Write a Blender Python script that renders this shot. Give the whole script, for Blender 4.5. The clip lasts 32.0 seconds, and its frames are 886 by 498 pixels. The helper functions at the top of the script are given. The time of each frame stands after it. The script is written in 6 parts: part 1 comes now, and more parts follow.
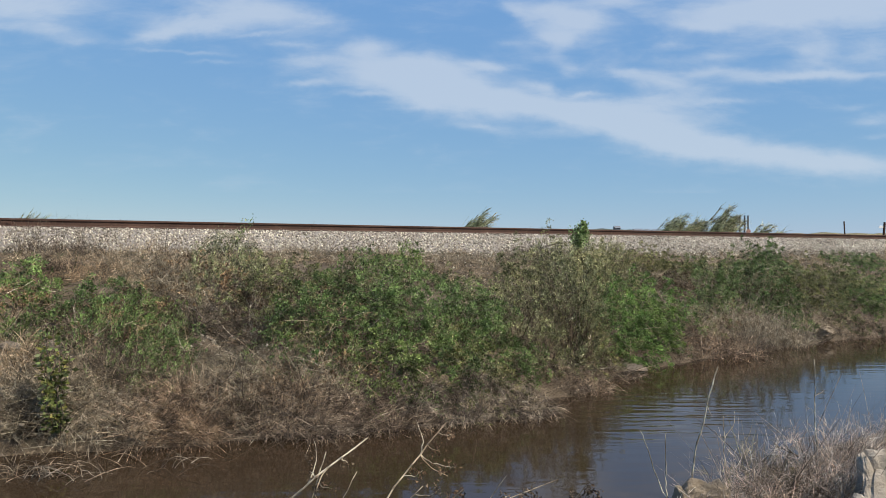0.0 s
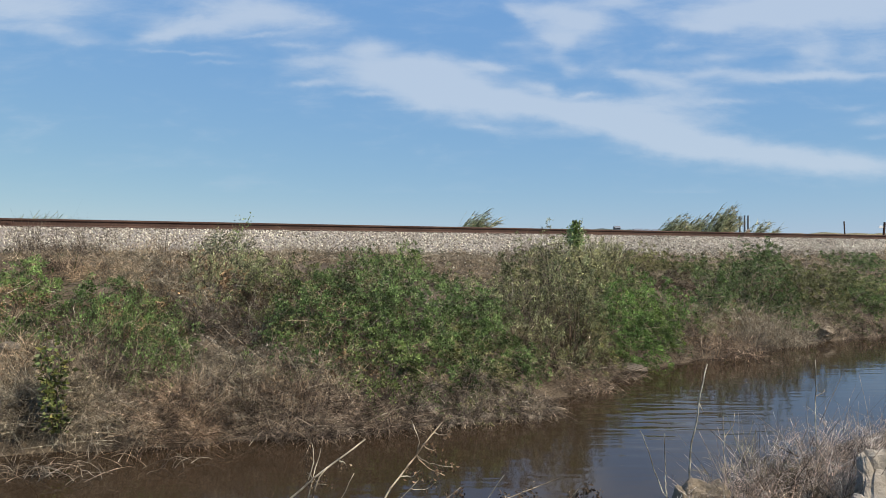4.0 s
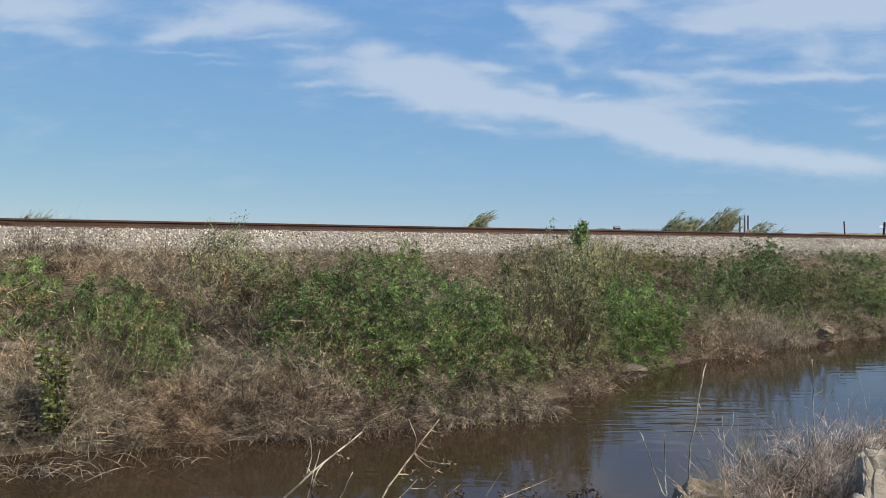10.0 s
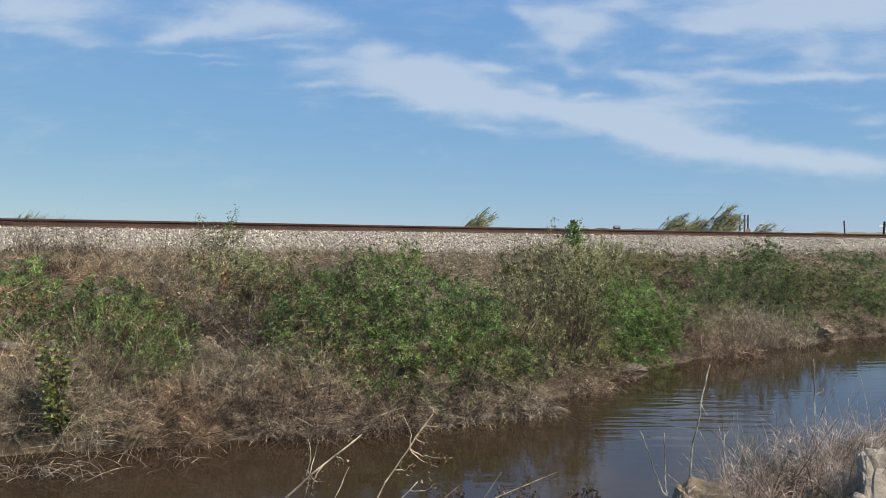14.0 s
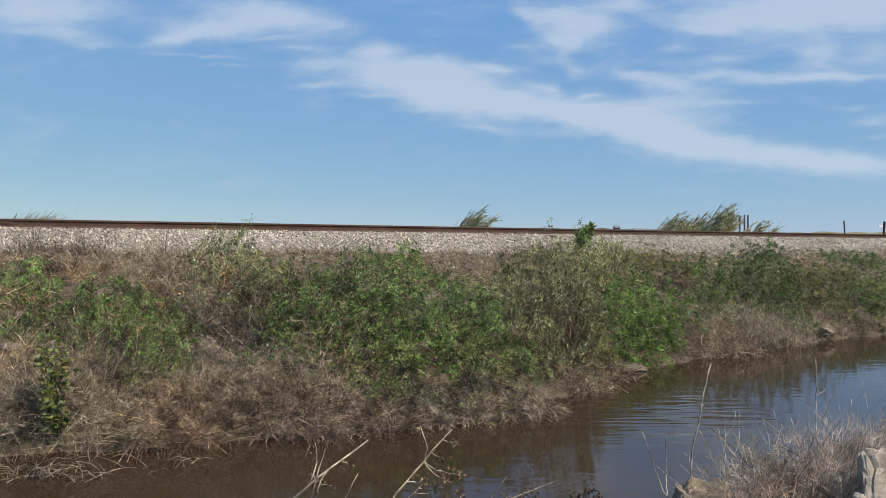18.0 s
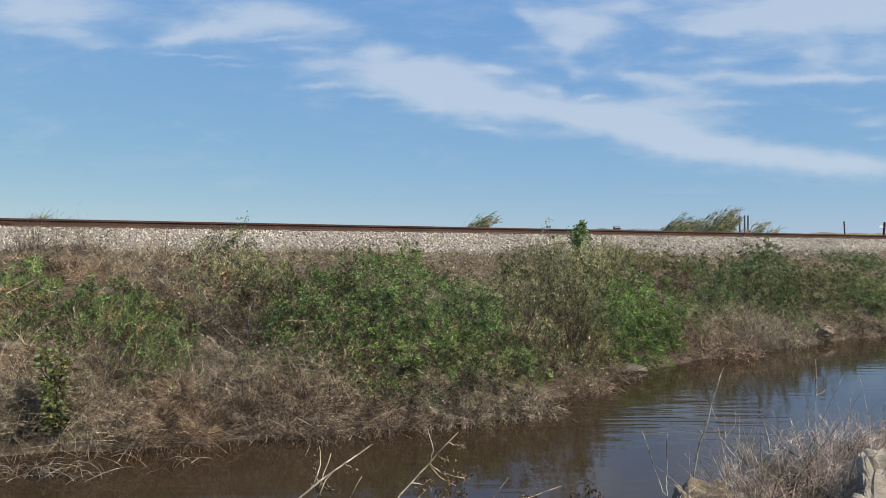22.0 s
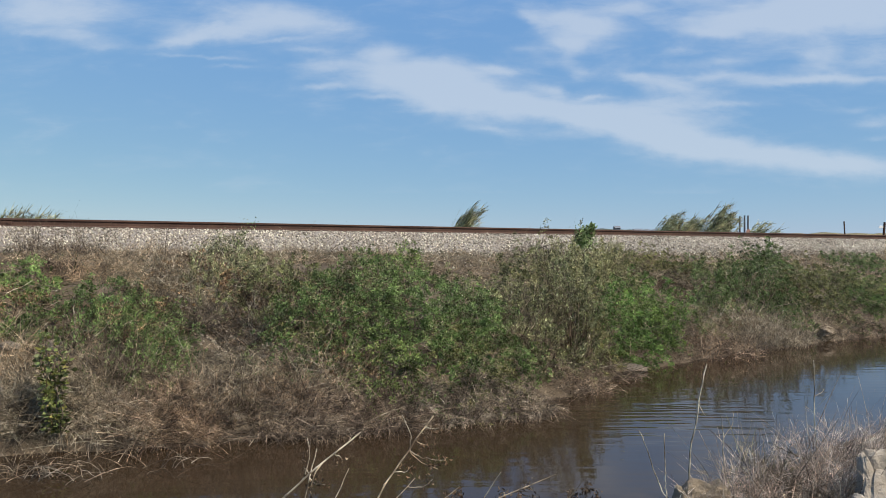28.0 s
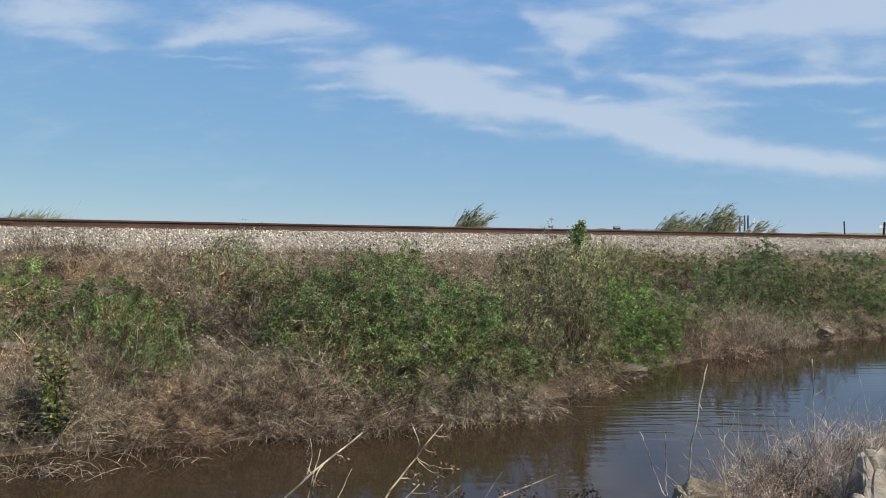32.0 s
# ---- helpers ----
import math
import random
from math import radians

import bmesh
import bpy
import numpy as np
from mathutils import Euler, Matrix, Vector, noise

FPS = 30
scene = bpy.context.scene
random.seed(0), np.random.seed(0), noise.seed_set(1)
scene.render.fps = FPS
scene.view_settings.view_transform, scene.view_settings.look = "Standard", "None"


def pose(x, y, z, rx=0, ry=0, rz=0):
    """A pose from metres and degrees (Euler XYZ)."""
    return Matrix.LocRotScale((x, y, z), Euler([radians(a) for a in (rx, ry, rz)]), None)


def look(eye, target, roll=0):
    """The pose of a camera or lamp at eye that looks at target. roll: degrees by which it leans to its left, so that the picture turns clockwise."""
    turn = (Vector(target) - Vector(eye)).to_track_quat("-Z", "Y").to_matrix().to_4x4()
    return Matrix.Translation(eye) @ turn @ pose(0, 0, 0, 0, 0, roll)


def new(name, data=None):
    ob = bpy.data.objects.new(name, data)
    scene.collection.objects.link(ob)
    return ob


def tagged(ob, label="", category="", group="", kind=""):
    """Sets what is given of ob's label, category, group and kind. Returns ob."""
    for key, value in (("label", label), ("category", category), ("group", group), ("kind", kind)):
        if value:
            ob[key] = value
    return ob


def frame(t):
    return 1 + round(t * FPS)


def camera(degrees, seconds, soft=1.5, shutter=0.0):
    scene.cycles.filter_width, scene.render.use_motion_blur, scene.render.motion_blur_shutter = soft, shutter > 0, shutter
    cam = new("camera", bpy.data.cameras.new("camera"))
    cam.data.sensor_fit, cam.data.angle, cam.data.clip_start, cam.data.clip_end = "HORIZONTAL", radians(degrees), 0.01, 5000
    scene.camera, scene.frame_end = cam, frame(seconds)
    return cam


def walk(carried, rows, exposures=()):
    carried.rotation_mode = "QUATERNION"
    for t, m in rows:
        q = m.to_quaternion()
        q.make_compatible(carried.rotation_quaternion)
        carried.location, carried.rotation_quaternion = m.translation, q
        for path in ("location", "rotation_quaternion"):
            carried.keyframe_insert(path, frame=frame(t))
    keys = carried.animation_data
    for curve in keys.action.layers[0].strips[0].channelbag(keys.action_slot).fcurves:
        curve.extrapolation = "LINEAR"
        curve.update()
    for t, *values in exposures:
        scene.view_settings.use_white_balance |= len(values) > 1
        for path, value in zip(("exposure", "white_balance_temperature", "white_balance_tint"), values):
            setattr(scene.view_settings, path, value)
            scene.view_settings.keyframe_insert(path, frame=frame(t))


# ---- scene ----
cam = camera(65, 32.0, soft=0.8)


LEAN = 2.6  # the tripod stands a little out of level


def cam_row(t, left=0.0, right=0.0):
    """The tripod trembles in the wind: how far the two ends of the view sink or rise."""
    right = right + LEAN
    roll = (right - left) / 1376
    rise = left + (right - left) * 0.44
    return t, look((0, 0, 2.0), (0, 1000, 2.0 + rise / 1230 * 1000), math.degrees(roll))


walk(cam, [cam_row(0), cam_row(5), cam_row(5.5, -1.4, -0.6), cam_row(6), cam_row(10.5), cam_row(11, -1.4, -1.5),
           cam_row(12, -1.4, 0), cam_row(12.5), cam_row(13.5), cam_row(14, 0, -1.4), cam_row(14.5, 0.4, -2.4),
           cam_row(16.5), cam_row(17.5), cam_row(18, 0.8, -1.6), cam_row(18.5, 0, -1.2), cam_row(19, 0, -2.8),
           cam_row(19.5, 0, -4.2), cam_row(20, -1.0, -3.8), cam_row(20.5, -1.2, -2.8), cam_row(21, -1.2, -1.4),
           cam_row(21.5, -1.2, -1.2), cam_row(22), cam_row(22.5, 0.8, 0), cam_row(23, 2.8, -1.4), cam_row(23.5, 0, -0.6),
           cam_row(24, 0, -1.4), cam_row(25, 0, -1.4), cam_row(25.5, 0, -1.2), cam_row(27.5), cam_row(32)])

# ---- sky, sun ----
SUN_AZ, SUN_EL = 124.0, 48.0
world = bpy.data.worlds.new("sky")
scene.world = world
world.use_nodes = True
wt = world.node_tree
sky = wt.nodes.new("ShaderNodeTexSky")
sky.sky_type = 'NISHITA'
sky.sun_disc = False
sky.sun_elevation, sky.sun_rotation = radians(SUN_EL), radians(SUN_AZ)
sky.altitude, sky.air_density, sky.dust_density, sky.ozone_density = 400, 1.0, 0.1, 3.0
wt.nodes["Background"].inputs[1].default_value = 0.098
# even blue airlight over the steep gradient of the clear sky
dim = wt.nodes.new("ShaderNodeMix")
dim.data_type, dim.blend_type = 'RGBA', 'MULTIPLY'
dim.inputs[0].default_value, dim.inputs[7].default_value = 1.0, (0.400, 0.333, 0.03, 1)
wt.links.new(sky.outputs[0], dim.inputs[6])
air = wt.nodes.new("ShaderNodeMix")
air.data_type, air.blend_type = 'RGBA', 'ADD'
air.inputs[0].default_value, air.inputs[7].default_value = 1.0, (0.98, 2.34, 5.64, 1)
wt.links.new(dim.outputs[2], air.inputs[6])
wt.links.new(air.outputs[2], wt.nodes["Background"].inputs[0])
sun = new("sun", bpy.data.lights.new("sun", 'SUN'))
sun.data.energy, sun.data.angle, sun.data.color = 5.0, radians(0.53), (1.0, 0.895, 0.75)
to_sun = Vector((math.sin(radians(SUN_AZ)) * math.cos(radians(SUN_EL)),
                 math.cos(radians(SUN_AZ)) * math.cos(radians(SUN_EL)), math.sin(radians(SUN_EL))))
sun.matrix_basis = look(to_sun * 100, (0, 0, 0))
scene.view_settings.exposure = 0.22

# ---- plan ----
# The track runs straight; s runs along it, n across it towards the camera, which stands at n = 0.
TX, TY = 0.8832, 0.4690
RAIL_N, RAIL_BASE = -18.2, 2.50


def world_xy(s, n):
    return s * TX + n * TY, s * TY - n * TX


def track_sn(x, y):
    return x * TX + y * TY, x * TY - y * TX


def smooth(a, b, v):
    u = np.clip((v - a) / (b - a), 0, 1)
    return u * u * (3 - 2 * u)


def wobble(x, y, scale, seed):
    """Cheap smooth noise of about -1..1 for arrays."""
    r = np.random.RandomState(seed)
    out = 0
    for k in range(5):
        a, f, p = r.uniform(0, 6.28), r.uniform(0.6, 1.9) / scale, r.uniform(0, 6.28, 2)
        out = out + np.sin((x * np.cos(a) + y * np.sin(a)) * f * 6.28 + p[0] + 1.7 * np.sin((y * np.cos(a) - x * np.sin(a)) * f * 4 + p[1]))
    return out / 3.2


def far_edge(s):
    return np.interp(s, [-40, -2.0, -0.4, 0.6, 1.7, 3.2, 4.5, 6.2, 8.0, 10.5, 14.5, 40], [-8.2, -8.1, -7.9, -7.55, -7.42, -7.15, -6.92, -7.7, -8.6, -9.1, -9.5, -9.6])


def near_edge(s):
    return np.interp(s, [-40, 0, 2.6, 4.2, 7, 11, 40], [-3.3, -3.3, -3.4, -3.85, -4.4, -4.8, -5.2])


def ground_z(x, y):
    """The height of the ground: near bank, ditch, vegetated slope, track bed, fields beyond."""
    x, y = np.asarray(x, float), np.asarray(y, float)
    s, n = track_sn(x, y)
    fe, ne = far_edge(s) + 0.12 * wobble(s, n * 0.3, 1.3, 3), near_edge(s) + 0.1 * wobble(s, n * 0.3, 0.9, 4)
    d = (fe - n) / (fe + 16.0)
    steep = np.interp(d, [-1, -0.10, 0, 0.05, 0.16, 0.36, 0.55, 1.0, 1.02], [-0.9, -0.45, 0.0, 0.22, 0.72, 1.35, 1.68, 1.93, 1.93])
    gentle = np.interp(d, [-1, -0.10, 0, 0.05, 0.16, 0.40, 0.65, 1.0, 1.02], [-0.9, -0.45, 0.0, 0.15, 0.38, 0.88, 1.36, 1.93, 1.93])
    far = steep + (gentle - steep) * smooth(4.8, 8.2, s)
    far = far + 0.07 * wobble(x, y, 1.1, 5) * smooth(0.0, 0.15, d) * smooth(1.0, 0.85, d)
    far = far - 0.36 * np.exp(-(((x + 2.8) / 0.42) ** 2 + ((y - 9.2) / 0.34) ** 2))
    near = np.interp(n - ne, [-1.5, -0.5, 0, 0.25, 0.9, 2.2, 4], [-0.9, -0.4, 0.0, 0.12, 0.28, 0.38, 0.4]) + 0.05 * wobble(x, y, 0.9, 6) * smooth(0, 0.5, n - ne)
    z = np.where(n > (fe + ne) / 2, near, far)
    beyond = np.interp(n, [-4000, -30, -26, -22.4], [0.8, 0.8, 1.0, 1.93])
    return np.where(n < -20, beyond, z)


# ---- tools for meshes ----
def mesh_np(name, verts, faces):
    verts, faces = np.asarray(verts, np.float32), np.asarray(faces, np.int32)
    me = bpy.data.meshes.new(name)
    me.vertices.add(len(verts))
    me.vertices.foreach_set("co", verts.ravel())
    k = faces.shape[1]
    me.loops.add(faces.size)
    me.loops.foreach_set("vertex_index", faces.ravel())
    me.polygons.add(len(faces))
    me.polygons.foreach_set("loop_start", np.arange(0, faces.size, k, dtype=np.int32))
    me.update(calc_edges=True)
    return me


def thing(name, x, y, z, label, category, group="", kind="", rz=0):
    ob = new(name)
    ob.empty_display_size = 0.2
    ob.matrix_basis = pose(x, y, z, 0, 0, rz)
    return tagged(ob, label, category, group, kind)


def mesh_part(name, me, material, parent=None, label="", smooth_shade=False):
    if not me.materials:
        me.materials.append(material)
    if smooth_shade:
        me.shade_smooth()
    ob = new(name, me)
    ob.parent = parent
    if label:
        ob["label"] = label
    return ob


def part(name, bm, material, parent, label="", smooth_shade=False):
    me = bpy.data.meshes.new(name)
    bm.to_mesh(me)
    bm.free()
    return mesh_part(name, me, material, parent, label, smooth_shade)


def unit(v):
    return v / np.maximum(np.linalg.norm(v, axis=-1, keepdims=True), 1e-9)


def box_bm(bm, x0, x1, y0, y1, z0, z1, bevel=0.0):
    r = bmesh.ops.create_cube(bm, size=1.0)
    for v in r["verts"]:
        v.co = Vector(((x0 + x1) / 2 + v.co.x * (x1 - x0), (y0 + y1) / 2 + v.co.y * (y1 - y0), (z0 + z1) / 2 + v.co.z * (z1 - z0)))
    if bevel:
        es = list({e for v in r["verts"] for e in v.link_edges})
        bmesh.ops.bevel(bm, geom=es, offset=bevel, segments=1, affect='EDGES')
    return bm


def leaves_np(r, at, way, length, width, cup=0.18, face=None):
    """Folded pointed leaves: two triangles each side of the midrib."""
    n = len(at)
    way = unit(way)
    turn = r.normal(size=(n, 3))
    if face is not None:
        turn = face * 1.15 + turn * 0.5
    side = unit(np.cross(way, turn))
    up = np.cross(side, way)
    l, w = np.broadcast_to(length, n)[:, None], np.broadcast_to(width, n)[:, None]
    v = np.stack([at, at + way * l * 0.45 + side * w / 2 + up * w * cup, at + way * l, at + way * l * 0.45 - side * w / 2 + up * w * cup], 1)
    base = np.arange(n)[:, None] * 4
    f = np.concatenate([base + [0, 1, 2], base + [0, 2, 3]], 0)
    return v.reshape(-1, 3), f


def strands_np(r, at, way, length, width, droop=0.5, bend=0.25, segs=4, sides=2, taper=0.8, push=(0, 0, 0)):
    """Curved blades (sides 2) or thin stems (sides 3 and more)."""
    n = len(at)
    way = unit(way)
    l, w = np.broadcast_to(length, n)[:, None], np.broadcast_to(width, n)[:, None]
    side = unit(np.cross(way, r.normal(size=(n, 3))))
    other = np.cross(way, side)
    kink = r.normal(size=(n, 3)) * bend + np.array(push)
    rings = []
    for k in range(segs + 1):
        t = k / segs
        c = at + way * l * t + kink * l * t * t + np.array([0, 0, -1.0]) * l * t * t * np.broadcast_to(droop, n)[:, None]
        ww = w * (1 - taper * t) / 2
        if sides == 2:
            rings.append(np.stack([c - side * ww, c + side * ww], 1))
        else:
            rings.append(np.stack([c + side * ww * math.cos(6.2832 * q / sides) + other * ww * math.sin(6.2832 * q / sides) for q in range(sides)], 1))
    v = np.stack(rings, 1)
    per = (segs + 1) * sides
    f = []
    for k in range(segs):
        for q in range(1 if sides == 2 else sides):
            q2 = (q + 1) % sides
            f.append([k * sides + q, k * sides + q2, (k + 1) * sides + q2, (k + 1) * sides + q])
    f = (np.arange(n)[:, None, None] * per + np.array(f)[None]).reshape(-1, 4)
    return v.reshape(-1, 3), f


def merged(parts):
    """Joins (verts, faces) pairs into one; triangles become quads with a doubled corner only if mixed."""
    vs, fs, off = [], [], 0
    for v, f in parts:
        vs.append(v)
        fs.append(f + off)
        off += len(v)
    return np.concatenate(vs), np.concatenate(fs)


# ---- materials ----
def material(name, rough=0.8, metal=0.0):
    m = bpy.data.materials.new(name)
    m.use_nodes = True
    p = m.node_tree.nodes["Principled BSDF"]
    p.inputs["Roughness"].default_value, p.inputs["Metallic"].default_value = rough, metal
    p.inputs["Specular IOR Level"].default_value = 0.3
    return m, m.node_tree, p


def ramp(nt, source, stops):
    n = nt.nodes.new("ShaderNodeValToRGB")
    e = n.color_ramp.elements
    while len(e) < len(stops):
        e.new(0.5)
    for el, (pos, col) in zip(e, stops):
        el.position, el.color = pos, (*col, 1)
    nt.links.new(source, n.inputs[0])
    return n.outputs[0]


def noise_node(nt, scale, detail=4.0, rough=0.6, vector=None, distortion=0.0):
    n = nt.nodes.new("ShaderNodeTexNoise")
    n.inputs["Scale"].default_value, n.inputs["Detail"].default_value = scale, detail
    n.inputs["Roughness"].default_value, n.inputs["Distortion"].default_value = rough, distortion
    if vector is None:
        vector = nt.nodes.new("ShaderNodeTexCoord").outputs["Object"]
    nt.links.new(vector, n.inputs["Vector"])
    return n.outputs[0]


def mixed(nt, fac, a, b, blend='MIX'):
    n = nt.nodes.new("ShaderNodeMix")
    n.data_type, n.blend_type = 'RGBA', blend
    for sock, val in ((n.inputs[0], fac), (n.inputs[6], a), (n.inputs[7], b)):
        if isinstance(val, bpy.types.NodeSocket):
            nt.links.new(val, sock)
        else:
            sock.default_value = val if isinstance(val, (int, float)) else (*val, 1)
    return n.outputs[2]


def bumped(nt, p, height, strength, distance):
    b = nt.nodes.new("ShaderNodeBump")
    b.inputs["Strength"].default_value, b.inputs["Distance"].default_value = strength, distance
    nt.links.new(height, b.inputs["Height"])
    nt.links.new(b.outputs[0], p.inputs["Normal"])


def plant_material(name, stops, rough=0.65, through_light=0.10, patch=0.5):
    """Leaves or straw: each blade its own tone, broad patches, painted dark gaps, some light passing through."""
    m, nt, p = material(name, rough)
    geo = nt.nodes.new("ShaderNodeNewGeometry")
    col = ramp(nt, geo.outputs["Random Per Island"], stops)
    info = nt.nodes.new("ShaderNodeObjectInfo")
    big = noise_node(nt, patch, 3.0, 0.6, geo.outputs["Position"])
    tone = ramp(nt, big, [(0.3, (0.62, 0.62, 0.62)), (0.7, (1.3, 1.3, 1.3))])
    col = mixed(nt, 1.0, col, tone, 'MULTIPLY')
    # two smaller noises vary tone and paint shaded gaps between tufts into the colour
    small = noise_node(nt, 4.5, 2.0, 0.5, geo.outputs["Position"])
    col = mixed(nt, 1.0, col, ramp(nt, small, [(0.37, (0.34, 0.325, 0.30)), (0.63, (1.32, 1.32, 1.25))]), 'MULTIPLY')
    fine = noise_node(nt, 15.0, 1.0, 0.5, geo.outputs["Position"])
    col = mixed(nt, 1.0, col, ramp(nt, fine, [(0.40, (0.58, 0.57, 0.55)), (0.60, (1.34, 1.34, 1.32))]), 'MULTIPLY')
    own = ramp(nt, info.outputs["Random"], [(0.0, (0.8, 0.84, 0.86)), (0.5, (1.0, 1.0, 1.0)), (1.0, (1.2, 1.06, 0.95))])
    col = mixed(nt, 1.0, col, own, 'MULTIPLY')
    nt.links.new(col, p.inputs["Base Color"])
    if through_light:
        tr = nt.nodes.new("ShaderNodeBsdfTranslucent")
        nt.links.new(col, tr.inputs[0])
        mx = nt.nodes.new("ShaderNodeMixShader")
        mx.inputs[0].default_value = through_light
        nt.links.new(p.outputs[0], mx.inputs[1])
        nt.links.new(tr.outputs[0], mx.inputs[2])
        nt.links.new(mx.outputs[0], nt.nodes["Material Output"].inputs[0])
    return m


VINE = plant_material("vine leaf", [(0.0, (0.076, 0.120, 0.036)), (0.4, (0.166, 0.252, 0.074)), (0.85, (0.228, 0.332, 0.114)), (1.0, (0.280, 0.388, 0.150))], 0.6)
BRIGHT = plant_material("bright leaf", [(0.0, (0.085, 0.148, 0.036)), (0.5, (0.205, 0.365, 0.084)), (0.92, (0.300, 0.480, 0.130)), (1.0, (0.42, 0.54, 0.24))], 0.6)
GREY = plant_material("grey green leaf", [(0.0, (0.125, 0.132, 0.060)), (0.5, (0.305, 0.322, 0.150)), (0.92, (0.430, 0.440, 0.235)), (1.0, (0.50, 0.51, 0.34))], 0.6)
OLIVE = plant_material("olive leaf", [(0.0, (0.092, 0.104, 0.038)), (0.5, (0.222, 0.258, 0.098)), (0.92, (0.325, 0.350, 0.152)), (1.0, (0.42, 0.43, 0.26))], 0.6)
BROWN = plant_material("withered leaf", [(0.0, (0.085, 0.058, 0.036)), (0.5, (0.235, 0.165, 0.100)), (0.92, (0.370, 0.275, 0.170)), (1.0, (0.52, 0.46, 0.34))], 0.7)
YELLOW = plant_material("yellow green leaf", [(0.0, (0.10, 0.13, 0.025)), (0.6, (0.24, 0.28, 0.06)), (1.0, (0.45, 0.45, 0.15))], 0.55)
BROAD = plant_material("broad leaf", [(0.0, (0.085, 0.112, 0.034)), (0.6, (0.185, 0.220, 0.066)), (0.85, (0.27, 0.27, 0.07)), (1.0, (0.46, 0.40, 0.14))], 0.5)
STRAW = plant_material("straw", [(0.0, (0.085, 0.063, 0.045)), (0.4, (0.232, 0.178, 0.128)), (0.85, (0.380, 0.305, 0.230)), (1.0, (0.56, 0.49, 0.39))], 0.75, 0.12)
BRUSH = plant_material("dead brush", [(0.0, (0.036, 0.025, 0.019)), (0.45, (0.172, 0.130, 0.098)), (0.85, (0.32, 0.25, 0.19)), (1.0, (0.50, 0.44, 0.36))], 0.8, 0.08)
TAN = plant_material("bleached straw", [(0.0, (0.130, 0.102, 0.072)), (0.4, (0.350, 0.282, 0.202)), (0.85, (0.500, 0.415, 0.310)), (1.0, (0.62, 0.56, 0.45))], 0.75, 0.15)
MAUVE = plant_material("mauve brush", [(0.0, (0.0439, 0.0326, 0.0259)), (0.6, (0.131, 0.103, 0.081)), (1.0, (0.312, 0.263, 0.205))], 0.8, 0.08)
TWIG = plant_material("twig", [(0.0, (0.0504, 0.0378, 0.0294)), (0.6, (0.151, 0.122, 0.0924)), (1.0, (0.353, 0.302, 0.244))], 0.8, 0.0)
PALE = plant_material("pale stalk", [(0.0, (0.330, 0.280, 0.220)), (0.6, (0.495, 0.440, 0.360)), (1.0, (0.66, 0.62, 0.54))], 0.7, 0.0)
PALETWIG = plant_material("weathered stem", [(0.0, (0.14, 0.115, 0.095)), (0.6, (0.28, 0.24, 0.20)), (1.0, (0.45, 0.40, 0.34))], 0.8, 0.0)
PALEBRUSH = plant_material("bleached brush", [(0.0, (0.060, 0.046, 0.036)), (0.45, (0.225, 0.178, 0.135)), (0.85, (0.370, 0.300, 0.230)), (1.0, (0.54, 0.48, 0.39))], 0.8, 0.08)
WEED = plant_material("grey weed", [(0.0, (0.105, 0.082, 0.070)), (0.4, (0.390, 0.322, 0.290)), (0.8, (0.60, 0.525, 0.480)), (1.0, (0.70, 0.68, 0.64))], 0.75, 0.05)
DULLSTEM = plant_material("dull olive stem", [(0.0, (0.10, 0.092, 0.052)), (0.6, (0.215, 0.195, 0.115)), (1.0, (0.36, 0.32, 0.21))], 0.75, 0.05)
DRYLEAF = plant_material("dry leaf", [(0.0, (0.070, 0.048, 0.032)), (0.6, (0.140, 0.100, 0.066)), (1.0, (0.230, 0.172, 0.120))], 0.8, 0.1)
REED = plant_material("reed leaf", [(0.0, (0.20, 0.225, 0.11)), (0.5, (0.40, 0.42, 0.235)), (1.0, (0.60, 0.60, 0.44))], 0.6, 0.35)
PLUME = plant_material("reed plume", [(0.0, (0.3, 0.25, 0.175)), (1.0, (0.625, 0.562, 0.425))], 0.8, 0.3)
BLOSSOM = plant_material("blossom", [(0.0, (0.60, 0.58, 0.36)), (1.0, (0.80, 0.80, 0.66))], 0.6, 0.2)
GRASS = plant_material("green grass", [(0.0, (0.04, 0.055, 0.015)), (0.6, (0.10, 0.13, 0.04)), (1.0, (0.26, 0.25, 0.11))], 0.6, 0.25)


def soil_material():
    m, nt, p = material("soil", 0.95)
    a = noise_node(nt, 1.4, 6, 0.65)
    b = noise_node(nt, 22.0, 5, 0.7)
    c = ramp(nt, a, [(0.3, (0.065, 0.049, 0.032)), (0.55, (0.125, 0.096, 0.064)), (0.75, (0.20, 0.158, 0.108))])
    c = mixed(nt, 0.7, c, ramp(nt, b, [(0.3, (0.5, 0.5, 0.5)), (0.7, (1.4, 1.35, 1.3))]), 'MULTIPLY')
    nt.links.new(c, p.inputs["Base Color"])
    bumped(nt, p, b, 0.7, 0.04)
    return m


